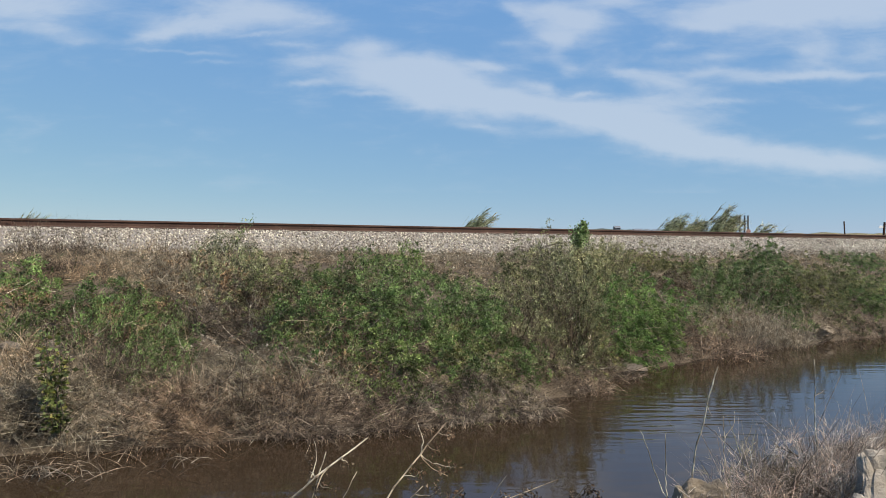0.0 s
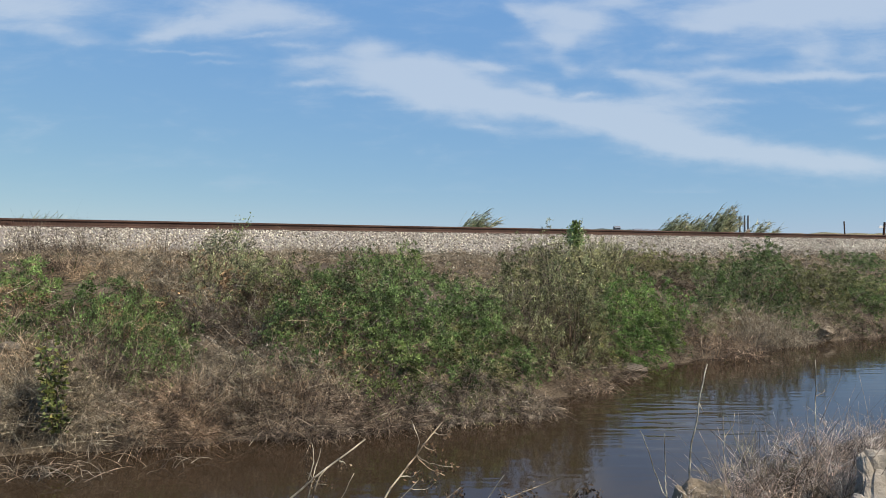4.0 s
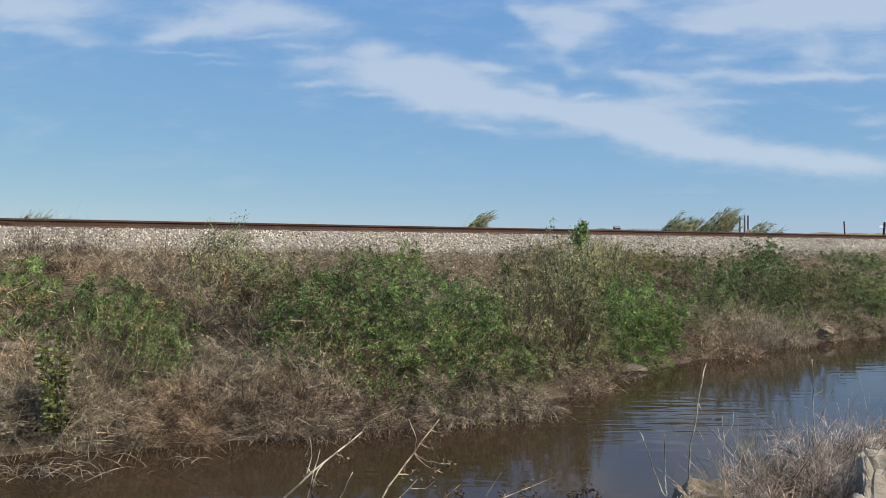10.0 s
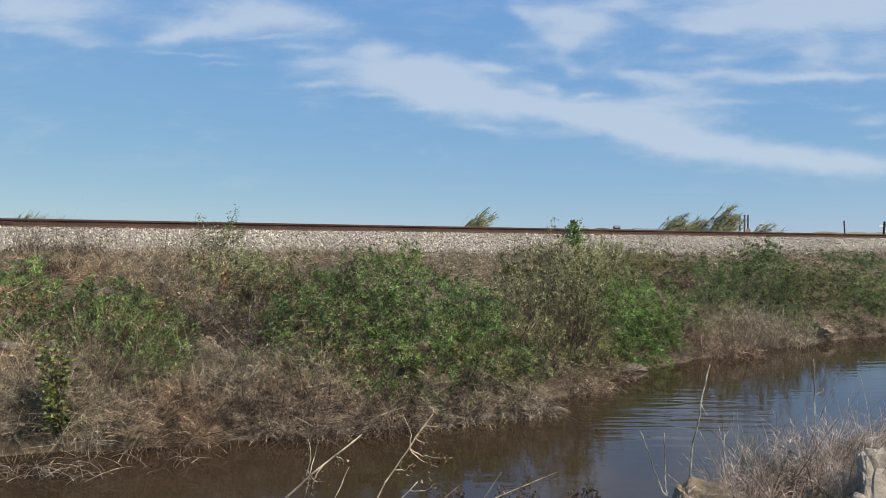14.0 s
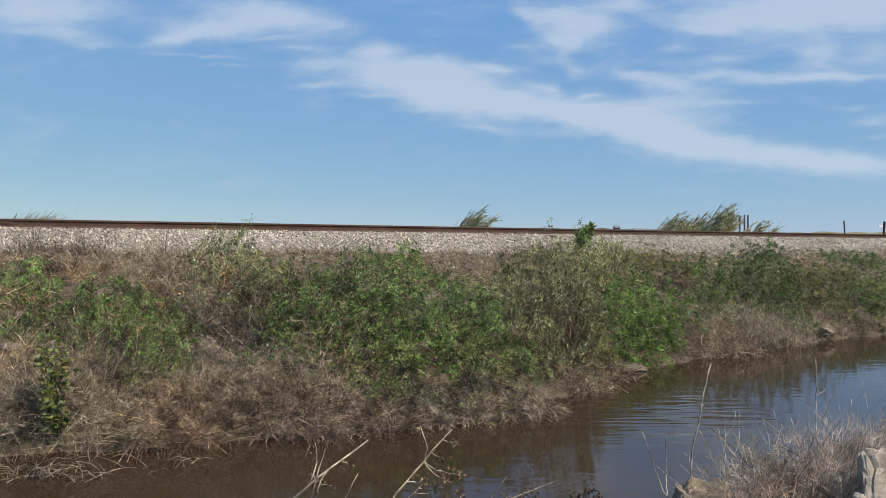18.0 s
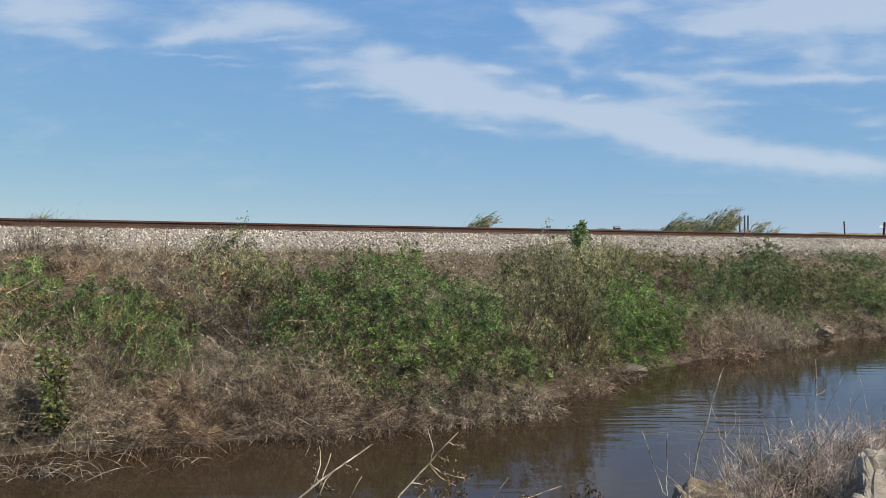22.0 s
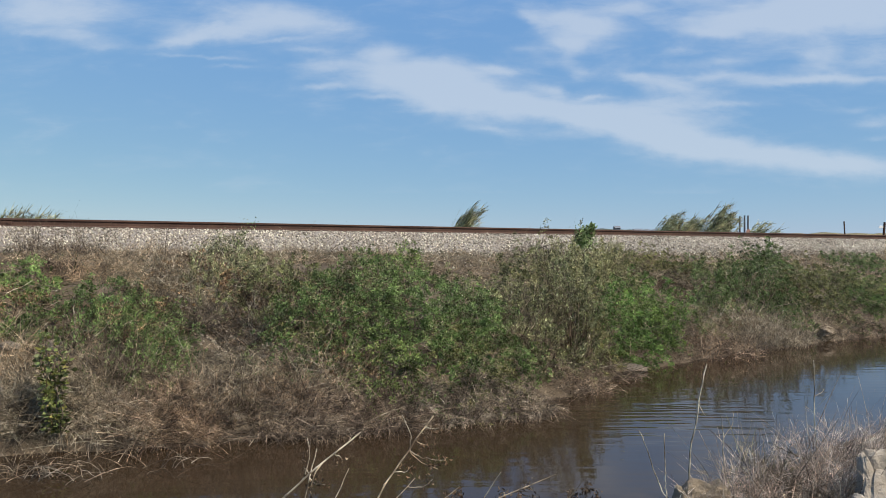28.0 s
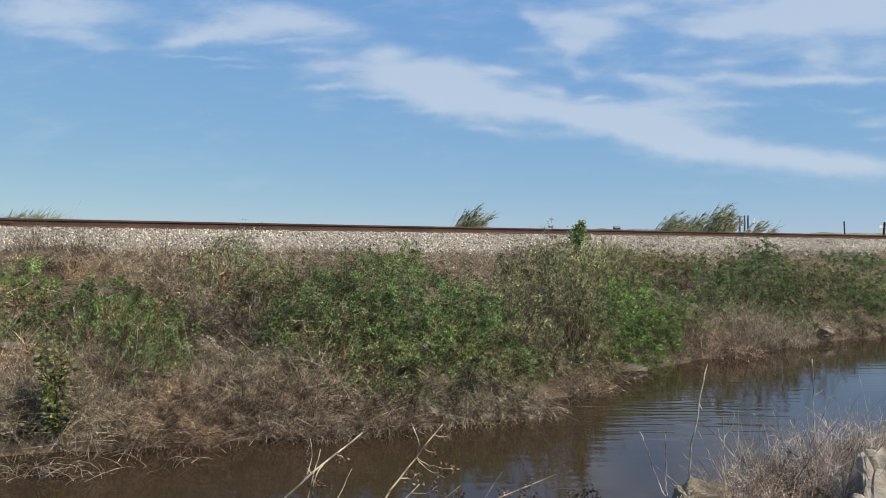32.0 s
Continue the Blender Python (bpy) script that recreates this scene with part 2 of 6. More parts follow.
def stone_material(name, dark, light, scale):
    m, nt, p = material(name, 0.9)
    geo = nt.nodes.new("ShaderNodeNewGeometry")
    c = ramp(nt, geo.outputs["Random Per Island"], [(0.0, tuple(v * 0.6 for v in dark)), (0.2, dark), (0.75, light), (1.0, tuple(min(0.85, v * 1.7) for v in light))])
    g = noise_node(nt, scale, 5, 0.7, geo.outputs["Position"])
    c = mixed(nt, 0.8, c, ramp(nt, g, [(0.3, (0.65, 0.62, 0.6)), (0.7, (1.25, 1.25, 1.25))]), 'MULTIPLY')
    w = noise_node(nt, 0.35, 3, 0.6, geo.outputs["Position"])
    c = mixed(nt, 1.0, c, ramp(nt, w, [(0.35, (0.82, 0.79, 0.77)), (0.65, (1.12, 1.08, 1.05))]), 'MULTIPLY')
    nt.links.new(c, p.inputs["Base Color"])
    bumped(nt, p, g, 1.0, 0.02)
    return m


def rust_material(name, stops, metal=0.2, rough=0.75):
    m, nt, p = material(name, rough, metal)
    a = noise_node(nt, 1.2, 5, 0.65)
    b = noise_node(nt, 30.0, 5, 0.7)
    c = mixed(nt, 0.6, ramp(nt, a, stops), ramp(nt, b, [(0.3, (0.6, 0.58, 0.56)), (0.7, (1.3, 1.25, 1.2))]), 'MULTIPLY')
    nt.links.new(c, p.inputs["Base Color"])
    bumped(nt, p, b, 0.4, 0.004)
    return m


def plain_material(name, col, rough=0.8, grain=12.0, amount=0.35, metal=0.0):
    m, nt, p = material(name, rough, metal)
    b = noise_node(nt, grain, 5, 0.65)
    lo, hi = tuple(v * (1 - amount) for v in col), tuple(min(0.9, v * (1 + amount)) for v in col)
    nt.links.new(ramp(nt, b, [(0.3, lo), (0.7, hi)]), p.inputs["Base Color"])
    bumped(nt, p, b, 0.3, 0.01)
    return m


def water_material():
    m, nt, p = material("muddy water", 0.055)
    p.inputs["IOR"].default_value = 1.37
    p.inputs["Specular IOR Level"].default_value = 0.5
    co = nt.nodes.new("ShaderNodeTexCoord").outputs["Object"]
    a = noise_node(nt, 0.5, 3, 0.5, co)
    nt.links.new(ramp(nt, a, [(0.35, (0.0325, 0.0208, 0.0120)), (0.65, (0.0390, 0.0250, 0.0144))]), p.inputs["Base Color"])
    mp = nt.nodes.new("ShaderNodeMapping")
    mp.inputs["Rotation"].default_value = (0, 0, radians(-8))
    mp.inputs["Scale"].default_value = (0.55, 3.0, 1)
    nt.links.new(co, mp.inputs[0])
    rip = noise_node(nt, 2.4, 1.5, 0.4, mp.outputs[0], 0.25)
    fine = noise_node(nt, 14.0, 2.0, 0.5, co)
    # the wind touches the water in one open stretch
    spot = nt.nodes.new("ShaderNodeMapping")
    spot.vector_type = 'TEXTURE'
    spot.inputs["Location"].default_value, spot.inputs["Scale"].default_value = (2.75, 8.3, 0), (1.7, 1.7, 1)
    nt.links.new(nt.nodes.new("ShaderNodeNewGeometry").outputs["Position"], spot.inputs[0])
    far = nt.nodes.new("ShaderNodeVectorMath")
    far.operation = 'LENGTH'
    nt.links.new(spot.outputs[0], far.inputs[0])
    amp = ramp(nt, far.outputs["Value"], [(0.25, (1, 1, 1)), (0.7, (0.42, 0.42, 0.42)), (1.0, (0.13, 0.13, 0.13))])
    h = mixed(nt, 1.0, rip, amp, 'MULTIPLY')
    h = mixed(nt, 0.02, h, fine)
    bumped(nt, p, h, 0.5, 0.035)
    return m


SOIL = soil_material()
BALLAST = stone_material("crushed limestone", (0.22, 0.20, 0.165), (0.54, 0.50, 0.42), 30.0)
BED = plain_material("ballast bed", (0.24, 0.215, 0.19), 0.95, 18.0, 0.5)
DULLROCK = stone_material("dull rock", (0.13, 0.11, 0.085), (0.20, 0.175, 0.14), 14.0)
TANROCK = stone_material("tan rock", (0.22, 0.18, 0.125), (0.31, 0.255, 0.185), 26.0)
ROCK = stone_material("pale rock", (0.30, 0.27, 0.22), (0.46, 0.42, 0.35), 14.0)
RUST = rust_material("rusted steel", [(0.3, (0.055, 0.032, 0.024)), (0.55, (0.085, 0.048, 0.035)), (0.75, (0.125, 0.075, 0.056))])
RAILTOP = rust_material("worn rail head", [(0.3, (0.06, 0.035, 0.028)), (0.7, (0.16, 0.11, 0.09))], 0.7, 0.4)
TIE = rust_material("weathered tie", [(0.3, (0.06, 0.05, 0.042)), (0.7, (0.15, 0.125, 0.105))], 0.0, 0.9)
POSTWOOD = plain_material("post wood", (0.09, 0.065, 0.05), 0.9)
WHITE = plain_material("white paint", (0.75, 0.75, 0.72), 0.5, 3.0, 0.08)
BUFF = plain_material("buff paint", (0.52, 0.46, 0.38), 0.7, 1.0, 0.2)
FADEDRED = plain_material("faded red paint", (0.40, 0.23, 0.18), 0.6, 9.0, 0.3)
PINK = plain_material("faded paint", (0.55, 0.36, 0.31), 0.7, 20.0, 0.3)
STACK = plain_material("stack concrete", (0.12, 0.13, 0.15), 0.9, 0.05, 0.15)
ROOF = plain_material("roof sheet", (0.17, 0.18, 0.20), 0.6, 1.0, 0.15)
# a little distance haze is mixed into this base colour
FARTREE = plain_material("far trees", (0.10, 0.115, 0.10), 0.95, 0.12, 0.35)
WATER = water_material()

# ---- clouds: one high thin layer that drifts away and to the right ----
CLOUD_Z = 332.0


def cloud_material():
    m = bpy.data.materials.new("thin cloud")
    m.use_nodes = True
    nt = m.node_tree
    nt.nodes.clear()

    def calc(op, a, b=0.0, c=0.0):
        n = nt.nodes.new("ShaderNodeMath")
        n.operation = op
        for sock, v in zip(n.inputs, (a, b, c)):
            if isinstance(v, bpy.types.NodeSocket):
                nt.links.new(v, sock)
            else:
                sock.default_value = v
        return n.outputs[0]

    co = nt.nodes.new("ShaderNodeTexCoord").outputs["Object"]
    sep = nt.nodes.new("ShaderNodeSeparateXYZ")
    nt.links.new(co, sep.inputs[0])
    # bearing and height angle, in thousandths
    ax = calc('MULTIPLY', calc('DIVIDE', sep.outputs[0], sep.outputs[1]), 1000.0)
    ay = calc('DIVIDE', 330.0 * 1000.0, sep.outputs[1])
    com = nt.nodes.new("ShaderNodeCombineXYZ")
    nt.links.new(ax, com.inputs[0])
    nt.links.new(ay, com.inputs[1])
    flat = com.outputs[0]
    mp = nt.nodes.new("ShaderNodeMapping")
    mp.inputs["Rotation"].default_value = (0, 0, radians(9))
    mp.inputs["Scale"].default_value = (0.0062, 0.0155, 1)
    nt.links.new(flat, mp.inputs[0])
    wisps = noise_node(nt, 1.0, 7.0, 0.58, mp.outputs[0], 0.6)
    mp2 = nt.nodes.new("ShaderNodeMapping")
    mp2.inputs["Rotation"].default_value = (0, 0, radians(14))
    mp2.inputs["Scale"].default_value = (0.012, 0.045, 1)
    nt.links.new(flat, mp2.inputs[0])
    fibres = noise_node(nt, 1.0, 5.0, 0.6, mp2.outputs[0], 0.4)
    total = None
    # ragged edges
    curl = nt.nodes.new("ShaderNodeTexNoise")
    curl.inputs["Scale"].default_value, curl.inputs["Detail"].default_value, curl.inputs["Roughness"].default_value = 0.016, 5.0, 0.6
    nt.links.new(flat, curl.inputs["Vector"])
    push = nt.nodes.new("ShaderNodeVectorMath")
    push.operation = 'MULTIPLY_ADD'
    push.inputs[1].default_value, push.inputs[2].default_value = (46, 20, 0), (-23, -10, 0)
    nt.links.new(curl.outputs["Color"], push.inputs[0])
    add = nt.nodes.new("ShaderNodeVectorMath")
    nt.links.new(flat, add.inputs[0])
    nt.links.new(push.outputs[0], add.inputs[1])
    torn = add.outputs[0]

    def bank(x, y, rx, ry, turn, weight):
        nonlocal total
        k = nt.nodes.new("ShaderNodeMapping")
        k.vector_type = 'TEXTURE'
        k.inputs["Location"].default_value = (x, y, 0)
        k.inputs["Rotation"].default_value = (0, 0, radians(turn))
        k.inputs["Scale"].default_value = (rx, ry, 1)
        nt.links.new(torn, k.inputs[0])
        ln = nt.nodes.new("ShaderNodeVectorMath")
        ln.operation = 'LENGTH'
        nt.links.new(k.outputs[0], ln.inputs[0])
        sq = calc('MULTIPLY', ln.outputs["Value"], ln.outputs["Value"])
        g = calc('MULTIPLY', calc('EXPONENT', calc('MULTIPLY', sq, -1.0)), weight)
        total = g if total is None else calc('ADD', total, g)

    bank(-589, 350, 106, 26, 0, 0.95)
    bank(-532, 310, 41, 11, -6, 0.60)
    bank(-499, 295, 34, 7, 0, 0.60)
    bank(-601, 315, 34, 7, -4, 0.50)
    bank(-402, 300, 47, 9, 9, 0.80)
    bank(-328, 318, 89, 16, 6, 0.90)
    bank(-255, 339, 93, 21, -8, 0.90)
    bank(-369, 280, 81, 3, -3, 0.50)
    bank(-319, 267, 37, 3, 0, 0.50)
    bank(-162, 323, 49, 11, -5, 0.40)
    bank(-247, 303, 36, 3, 2, 0.50)
    bank(-198, 290, 39, 4, 0, 0.50)
    bank(-99, 290, 31, 14, 0, 0.85)
    bank(-182, 267, 41, 7, 0, 0.55)
    bank(-180, 237, 37, 5, 2, 0.75)
    bank(-85, 258, 91, 24, -7, 0.95)
    bank(-99, 222, 33, 4, 0, 0.60)
    bank(-3, 245, 91, 29, -8, 1.00)
    bank(78, 262, 39, 7, -5, 0.90)
    bank(1, 207, 57, 18, -12, 0.70)
    bank(78, 211, 98, 21, -7, 0.95)
    bank(147, 233, 24, 9, -12, 0.80)
    bank(176, 202, 91, 17, -7, 0.90)
    bank(210, 219, 29, 3, 3, 0.60)
    bank(257, 178, 106, 24, -10, 0.95)
    bank(338, 155, 98, 22, -10, 0.90)
    bank(436, 141, 106, 20, -8, 0.85)
    bank(533, 131, 98, 17, -4, 0.80)
    bank(619, 120, 81, 16, -4, 0.75)
    bank(94, 171, 50, 7, -6, 0.55)
    bank(54, 178, 33, 4, -4, 0.45)
    bank(338, 209, 98, 15, 2, 0.80)
    bank(314, 238, 65, 12, -10, 0.60)
    bank(267, 252, 26, 6, 0, 0.60)
    bank(420, 250, 98, 8, 0, 0.70)
    bank(411, 211, 41, 5, 0, 0.50)
    bank(387, 190, 81, 7, 2, 0.45)
    bank(541, 246, 106, 7, 3, 0.85)
    bank(371, 272, 57, 8, 6, 0.50)
    bank(338, 289, 33, 6, 4, 0.50)
    bank(167, 338, 57, 18, -12, 0.85)
    bank(119, 338, 28, 10, -28, 0.65)
    bank(208, 321, 49, 18, 0, 0.80)
    bank(182, 300, 31, 10, -10, 0.60)
    bank(192, 256, 24, 9, 0, 0.85)
    bank(176, 279, 15, 15, 0, 0.40)
    bank(250, 351, 41, 9, 0, 0.60)
    bank(104, 293, 24, 6, 0, 0.35)
    bank(444, 334, 106, 20, 3, 0.95)
    bank(541, 347, 114, 20, 6, 0.90)
    bank(627, 326, 57, 19, 0, 0.85)
    bank(389, 317, 41, 8, -5, 0.70)
    bank(541, 285, 29, 24, 0, 0.85)
    bank(616, 285, 33, 18, 0, 0.65)
    bank(619, 187, 41, 10, 3, 0.75)
    bank(582, 204, 33, 4, 3, 0.45)
    bank(621, 163, 33, 5, 0, 0.45)
    bank(338, 237, 114, 49, 0, 0.28)
    bank(-556, 336, 122, 34, 0, 0.35)
    bank(-280, 322, 138, 31, 0, 0.35)
    bank(493, 310, 163, 49, 0, 0.25)
    bank(184, 310, 73, 47, 0, 0.38)
    bank(-36, 241, 154, 37, -6, 0.30)
    bank(379, 163, 244, 37, -9, 0.12)
    bank(582, 237, 89, 33, 0, 0.25)
    bank(-430, 430, 336, 52, 8, 0.5)
    bank(300, 440, 358, 60, -8, 1.1)
    bank(150, 480, 300, 60, -4, 1.0)
    bank(560, 425, 220, 60, 0, 1.1)
    bank(350, 570, 560, 150, 0, 1.3)

    d = calc('ADD', calc('MULTIPLY', total, 0.98), calc('MULTIPLY', calc('SUBTRACT', wisps, 0.5), 1.3))
    d = calc('ADD', d, calc('MULTIPLY', calc('SUBTRACT', fibres, 0.5), 1.15))
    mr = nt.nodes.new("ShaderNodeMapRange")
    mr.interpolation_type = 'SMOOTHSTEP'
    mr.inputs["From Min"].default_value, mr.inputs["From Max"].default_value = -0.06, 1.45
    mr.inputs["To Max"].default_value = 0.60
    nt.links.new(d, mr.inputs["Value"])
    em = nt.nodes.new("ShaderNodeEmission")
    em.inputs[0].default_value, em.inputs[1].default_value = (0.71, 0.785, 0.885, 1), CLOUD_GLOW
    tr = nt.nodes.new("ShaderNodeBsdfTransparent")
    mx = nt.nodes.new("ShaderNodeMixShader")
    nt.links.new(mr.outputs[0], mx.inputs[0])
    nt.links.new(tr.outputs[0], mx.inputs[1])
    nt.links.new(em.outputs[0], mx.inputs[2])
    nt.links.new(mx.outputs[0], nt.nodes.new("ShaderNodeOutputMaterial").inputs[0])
    return m


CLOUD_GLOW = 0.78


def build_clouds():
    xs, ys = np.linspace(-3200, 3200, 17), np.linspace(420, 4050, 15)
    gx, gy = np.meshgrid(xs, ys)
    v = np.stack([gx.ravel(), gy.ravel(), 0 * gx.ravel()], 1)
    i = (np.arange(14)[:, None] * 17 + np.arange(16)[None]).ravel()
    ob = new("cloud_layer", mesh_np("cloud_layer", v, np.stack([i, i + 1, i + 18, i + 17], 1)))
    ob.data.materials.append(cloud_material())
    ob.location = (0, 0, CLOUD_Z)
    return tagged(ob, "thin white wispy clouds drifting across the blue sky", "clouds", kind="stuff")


# ---- ground, ditch, track bed ----
def grid_lines(lo, hi, step, out):
    mid = np.arange(lo, hi + 1e-6, step)
    far = np.array([1.0, 3, 8, 20, 50, 120, 300, 800, 1800, out])
    return np.concatenate([(lo - far)[::-1], mid, hi + far])


def build_ground():
    s, n = grid_lines(-14, 44, 0.2, 3800), grid_lines(-26, 1.5, 0.14, 3800)
    gs, gn = np.meshgrid(s, n)
    x, y = world_xy(gs, gn)
    z = ground_z(x, y)
    v = np.stack([x.ravel(), y.ravel(), z.ravel()], 1)
    w = len(s)
    i = (np.arange(len(n) - 1)[:, None] * w + np.arange(w - 1)[None]).ravel()
    ob = mesh_part("ground", mesh_np("ground", v, np.stack([i, i + w, i + w + 1, i + 1], 1)), SOIL, smooth_shade=True)
    return tagged(ob, "brown soil of the ditch banks and fields", "ground", kind="structure")


def build_water():
    c = [world_xy(a, b) for a, b in ((-400, -12.2), (400, -12.2), (400, -1.5), (-400, -1.5))]
    v = [(x, y, 0) for x, y in c]
    ob = mesh_part("water", mesh_np("water", v, [[3, 2, 1, 0]]), WATER)
    return tagged(ob, "still muddy brown ditch water with faint wind ripples", "water", kind="structure")


def bed_height(n):
    """The ballast: flat between the ends of the ties, sloping shoulders."""
    return np.interp(n, [-22.6, -21.2, -17.1, -15.75], [1.86, 2.435, 2.435, 1.80])


def build_bed():
    s, n = np.concatenate([[-3000, -600, -120], np.arange(-16, 60.1, 1.0), [150, 600, 3000]]), np.array([-22.6, -21.9, -21.2, -19, -17.1, -16.4, -15.75])
    gs, gn = np.meshgrid(s, n)
    x, y = world_xy(gs, gn)
    v = np.stack([x.ravel(), y.ravel(), bed_height(gn).ravel()], 1)
    w = len(s)
    i = (np.arange(len(n) - 1)[:, None] * w + np.arange(w - 1)[None]).ravel()
    bed = mesh_part("ballast_bed", mesh_np("ballast_bed", v, np.stack([i, i + w, i + w + 1, i + 1], 1)), BED)
    tagged(bed, "bed of pale crushed stone under the railway track", "ballast", kind="structure")
    r = np.random.RandomState(11)
    count = 68000
    ss, nn = r.uniform(-4, 37, count), r.uniform(-17.7, -15.6, count)
    ss[59000:], nn[59000:] = r.uniform(-4, 37, count - 59000), r.uniform(-21.6, -17.7, count - 59000)
    keep = (nn < -16.2) | (r.uniform(size=count) < 0.6)
    ss, nn = ss[keep], nn[keep]
    count = len(ss)
    x, y = world_xy(ss, nn)
    z = bed_height(nn) + r.uniform(-0.008, 0.022, count)
    # stones that have rolled down into the grass
    ls, ln = r.uniform(-4, 36, 12000), -16.0 + r.exponential(0.55, 12000)
    lx, ly = world_xy(ls, ln)
    ok = wobble(lx, ly, 1.7, 48) > -0.25
    x, y, z = np.concatenate([x, lx[ok]]), np.concatenate([y, ly[ok]]), np.concatenate([z, ground_z(lx[ok], ly[ok]) + r.uniform(-0.004, 0.03, ok.sum())])
    count = len(x)
    octa = np.array([(1, 0, 0), (-1, 0, 0), (0, 1, 0), (0, -1, 0), (0, 0, 1), (0, 0, -1)], float)
    tri = np.array([(0, 2, 4), (2, 1, 4), (1, 3, 4), (3, 0, 4), (2, 0, 5), (1, 2, 5), (3, 1, 5), (0, 3, 5)])
    size = (0.013 + 0.022 * r.uniform(size=(count, 1, 1)) ** 1.8) * r.uniform(0.65, 1.35, (count, 1, 3))
    ang = r.uniform(0, 6.283, (count, 1))
    spin = octa[None] * size * r.uniform(0.7, 1.3, (count, 6, 1)) + r.normal(size=(count, 6, 3)) * 0.003
    px, py = spin[..., 0] * np.cos(ang) - spin[..., 1] * np.sin(ang), spin[..., 0] * np.sin(ang) + spin[..., 1] * np.cos(ang)
    v = np.stack([x, y, z], 1)[:, None] + np.stack([px, py, spin[..., 2]], 2)
    f = (np.arange(count)[:, None, None] * 6 + tri[None]).reshape(-1, 3)
    st = mesh_part("ballast_stones", mesh_np("ballast_stones", v.reshape(-1, 3), f), BALLAST)
    tagged(st, "pale grey and pinkish crushed stones along the track", "ballast", kind="stuff")


def rail_bm(length_from, length_to):
    """Flat-bottomed rail section, along x."""
    half = [(0.0, 0.0), (0.076, 0.0), (0.076, 0.011), (0.022, 0.028), (0.0085, 0.045), (0.0085, 0.125), (0.036, 0.140), (0.037, 0.172), (0.028, 0.181), (0.0, 0.182)]
    ring = half + [(-y, z) for y, z in half[::-1][1:-1]]
    bm = bmesh.new()
    ends = [[bm.verts.new((x, y, z)) for y, z in ring] for x in (length_from, length_to)]
    for k in range(len(ring)):
        k2 = (k + 1) % len(ring)
        bm.faces.new((ends[0][k], ends[0][k2], ends[1][k2], ends[1][k]))
    bm.faces.new(ends[0])
    bm.faces.new(ends[1][::-1])
    bmesh.ops.recalc_face_normals(bm, faces=bm.faces)
    return bm


def build_track():
    x0, y0 = world_xy(0, RAIL_N - 0.755)
    ang = math.degrees(math.atan2(TY, TX))
    tr = thing("railway_track", x0, y0, RAIL_BASE, "single railway track with rusty rails on wooden ties", "railway track", kind="structure", rz=ang)
    # across the track, local y is away from the camera
    for side in (-0.755, 0.755):
        rail = part("rail", rail_bm(-3000, 3000), RUST, tr, "rust brown steel rail")
        rail.location.y = side
        head = bmesh.new()
        box_bm(head, -3000, 3000, -0.022, 0.022, 0.1822, 0.1835)
        top = part("running_band", head, RAILTOP, rail, "worn darker running surface")
    bm = box_bm(bmesh.new(), -0.115, 0.115, -1.3, 1.3, -0.19, -0.02, 0.012)
    tie = part("tie", bm, TIE, tr)
    plate = bmesh.new()
    box_bm(plate, -0.1, 0.1, -0.18, 0.18, -0.022, -0.002, 0.004)
    for u in (-0.06, 0.06):
        for w in (-0.1, 0.1):
            box_bm(plate, u - 0.012, u + 0.012, w - 0.018, w + 0.018, -0.004, 0.03, 0.004)
    pm = part("tie_plate", plate, RUST, tr)
    tie.location.x, pm.location = -12.0, (-12.0, -0.755, 0)
    k = 0
    for i in range(120):
        u = -12.0 + i * 0.53
        if i:
            t2 = new("tie", tie.data)
            t2.parent, t2.location, t2.rotation_euler = tr, (u, 0, 0), (0, 0, radians(random.uniform(-1, 1)))
        for w in (-0.755, 0.755):
            if i or w > 0:
                p2 = new("tie_plate", pm.data)
                p2.parent, p2.location = tr, (u, w, 0)
    # a joint with its two bars, and a daub of faded paint on the web
    for u in (-1.52,):
        bar = bmesh.new()
        box_bm(bar, u - 0.30, u + 0.30, -0.024, -0.010, 0.045, 0.125, 0.006)
        b = part("joint_bar", bar, RUST, tr, "bolted joint bar")
        b.location.y = -0.755
        for q in (-0.22, -0.08, 0.08, 0.22):
            bo = bmesh.new()
            bmesh.ops.create_cone(bo, cap_ends=True, segments=6, radius1=0.017, radius2=0.015, depth=0.03, matrix=Matrix.Translation((u + q, -0.036, 0.085)) @ Matrix.Rotation(radians(90), 4, 'X'))
            part("bolt", bo, RUST, b)
        daub = box_bm(bmesh.new(), u - 0.045, u + 0.06, -0.0275, -0.0245, 0.05, 0.122, 0.001)
        part("paint_daub", daub, PINK, b, "faded pink paint daub")
    return tr


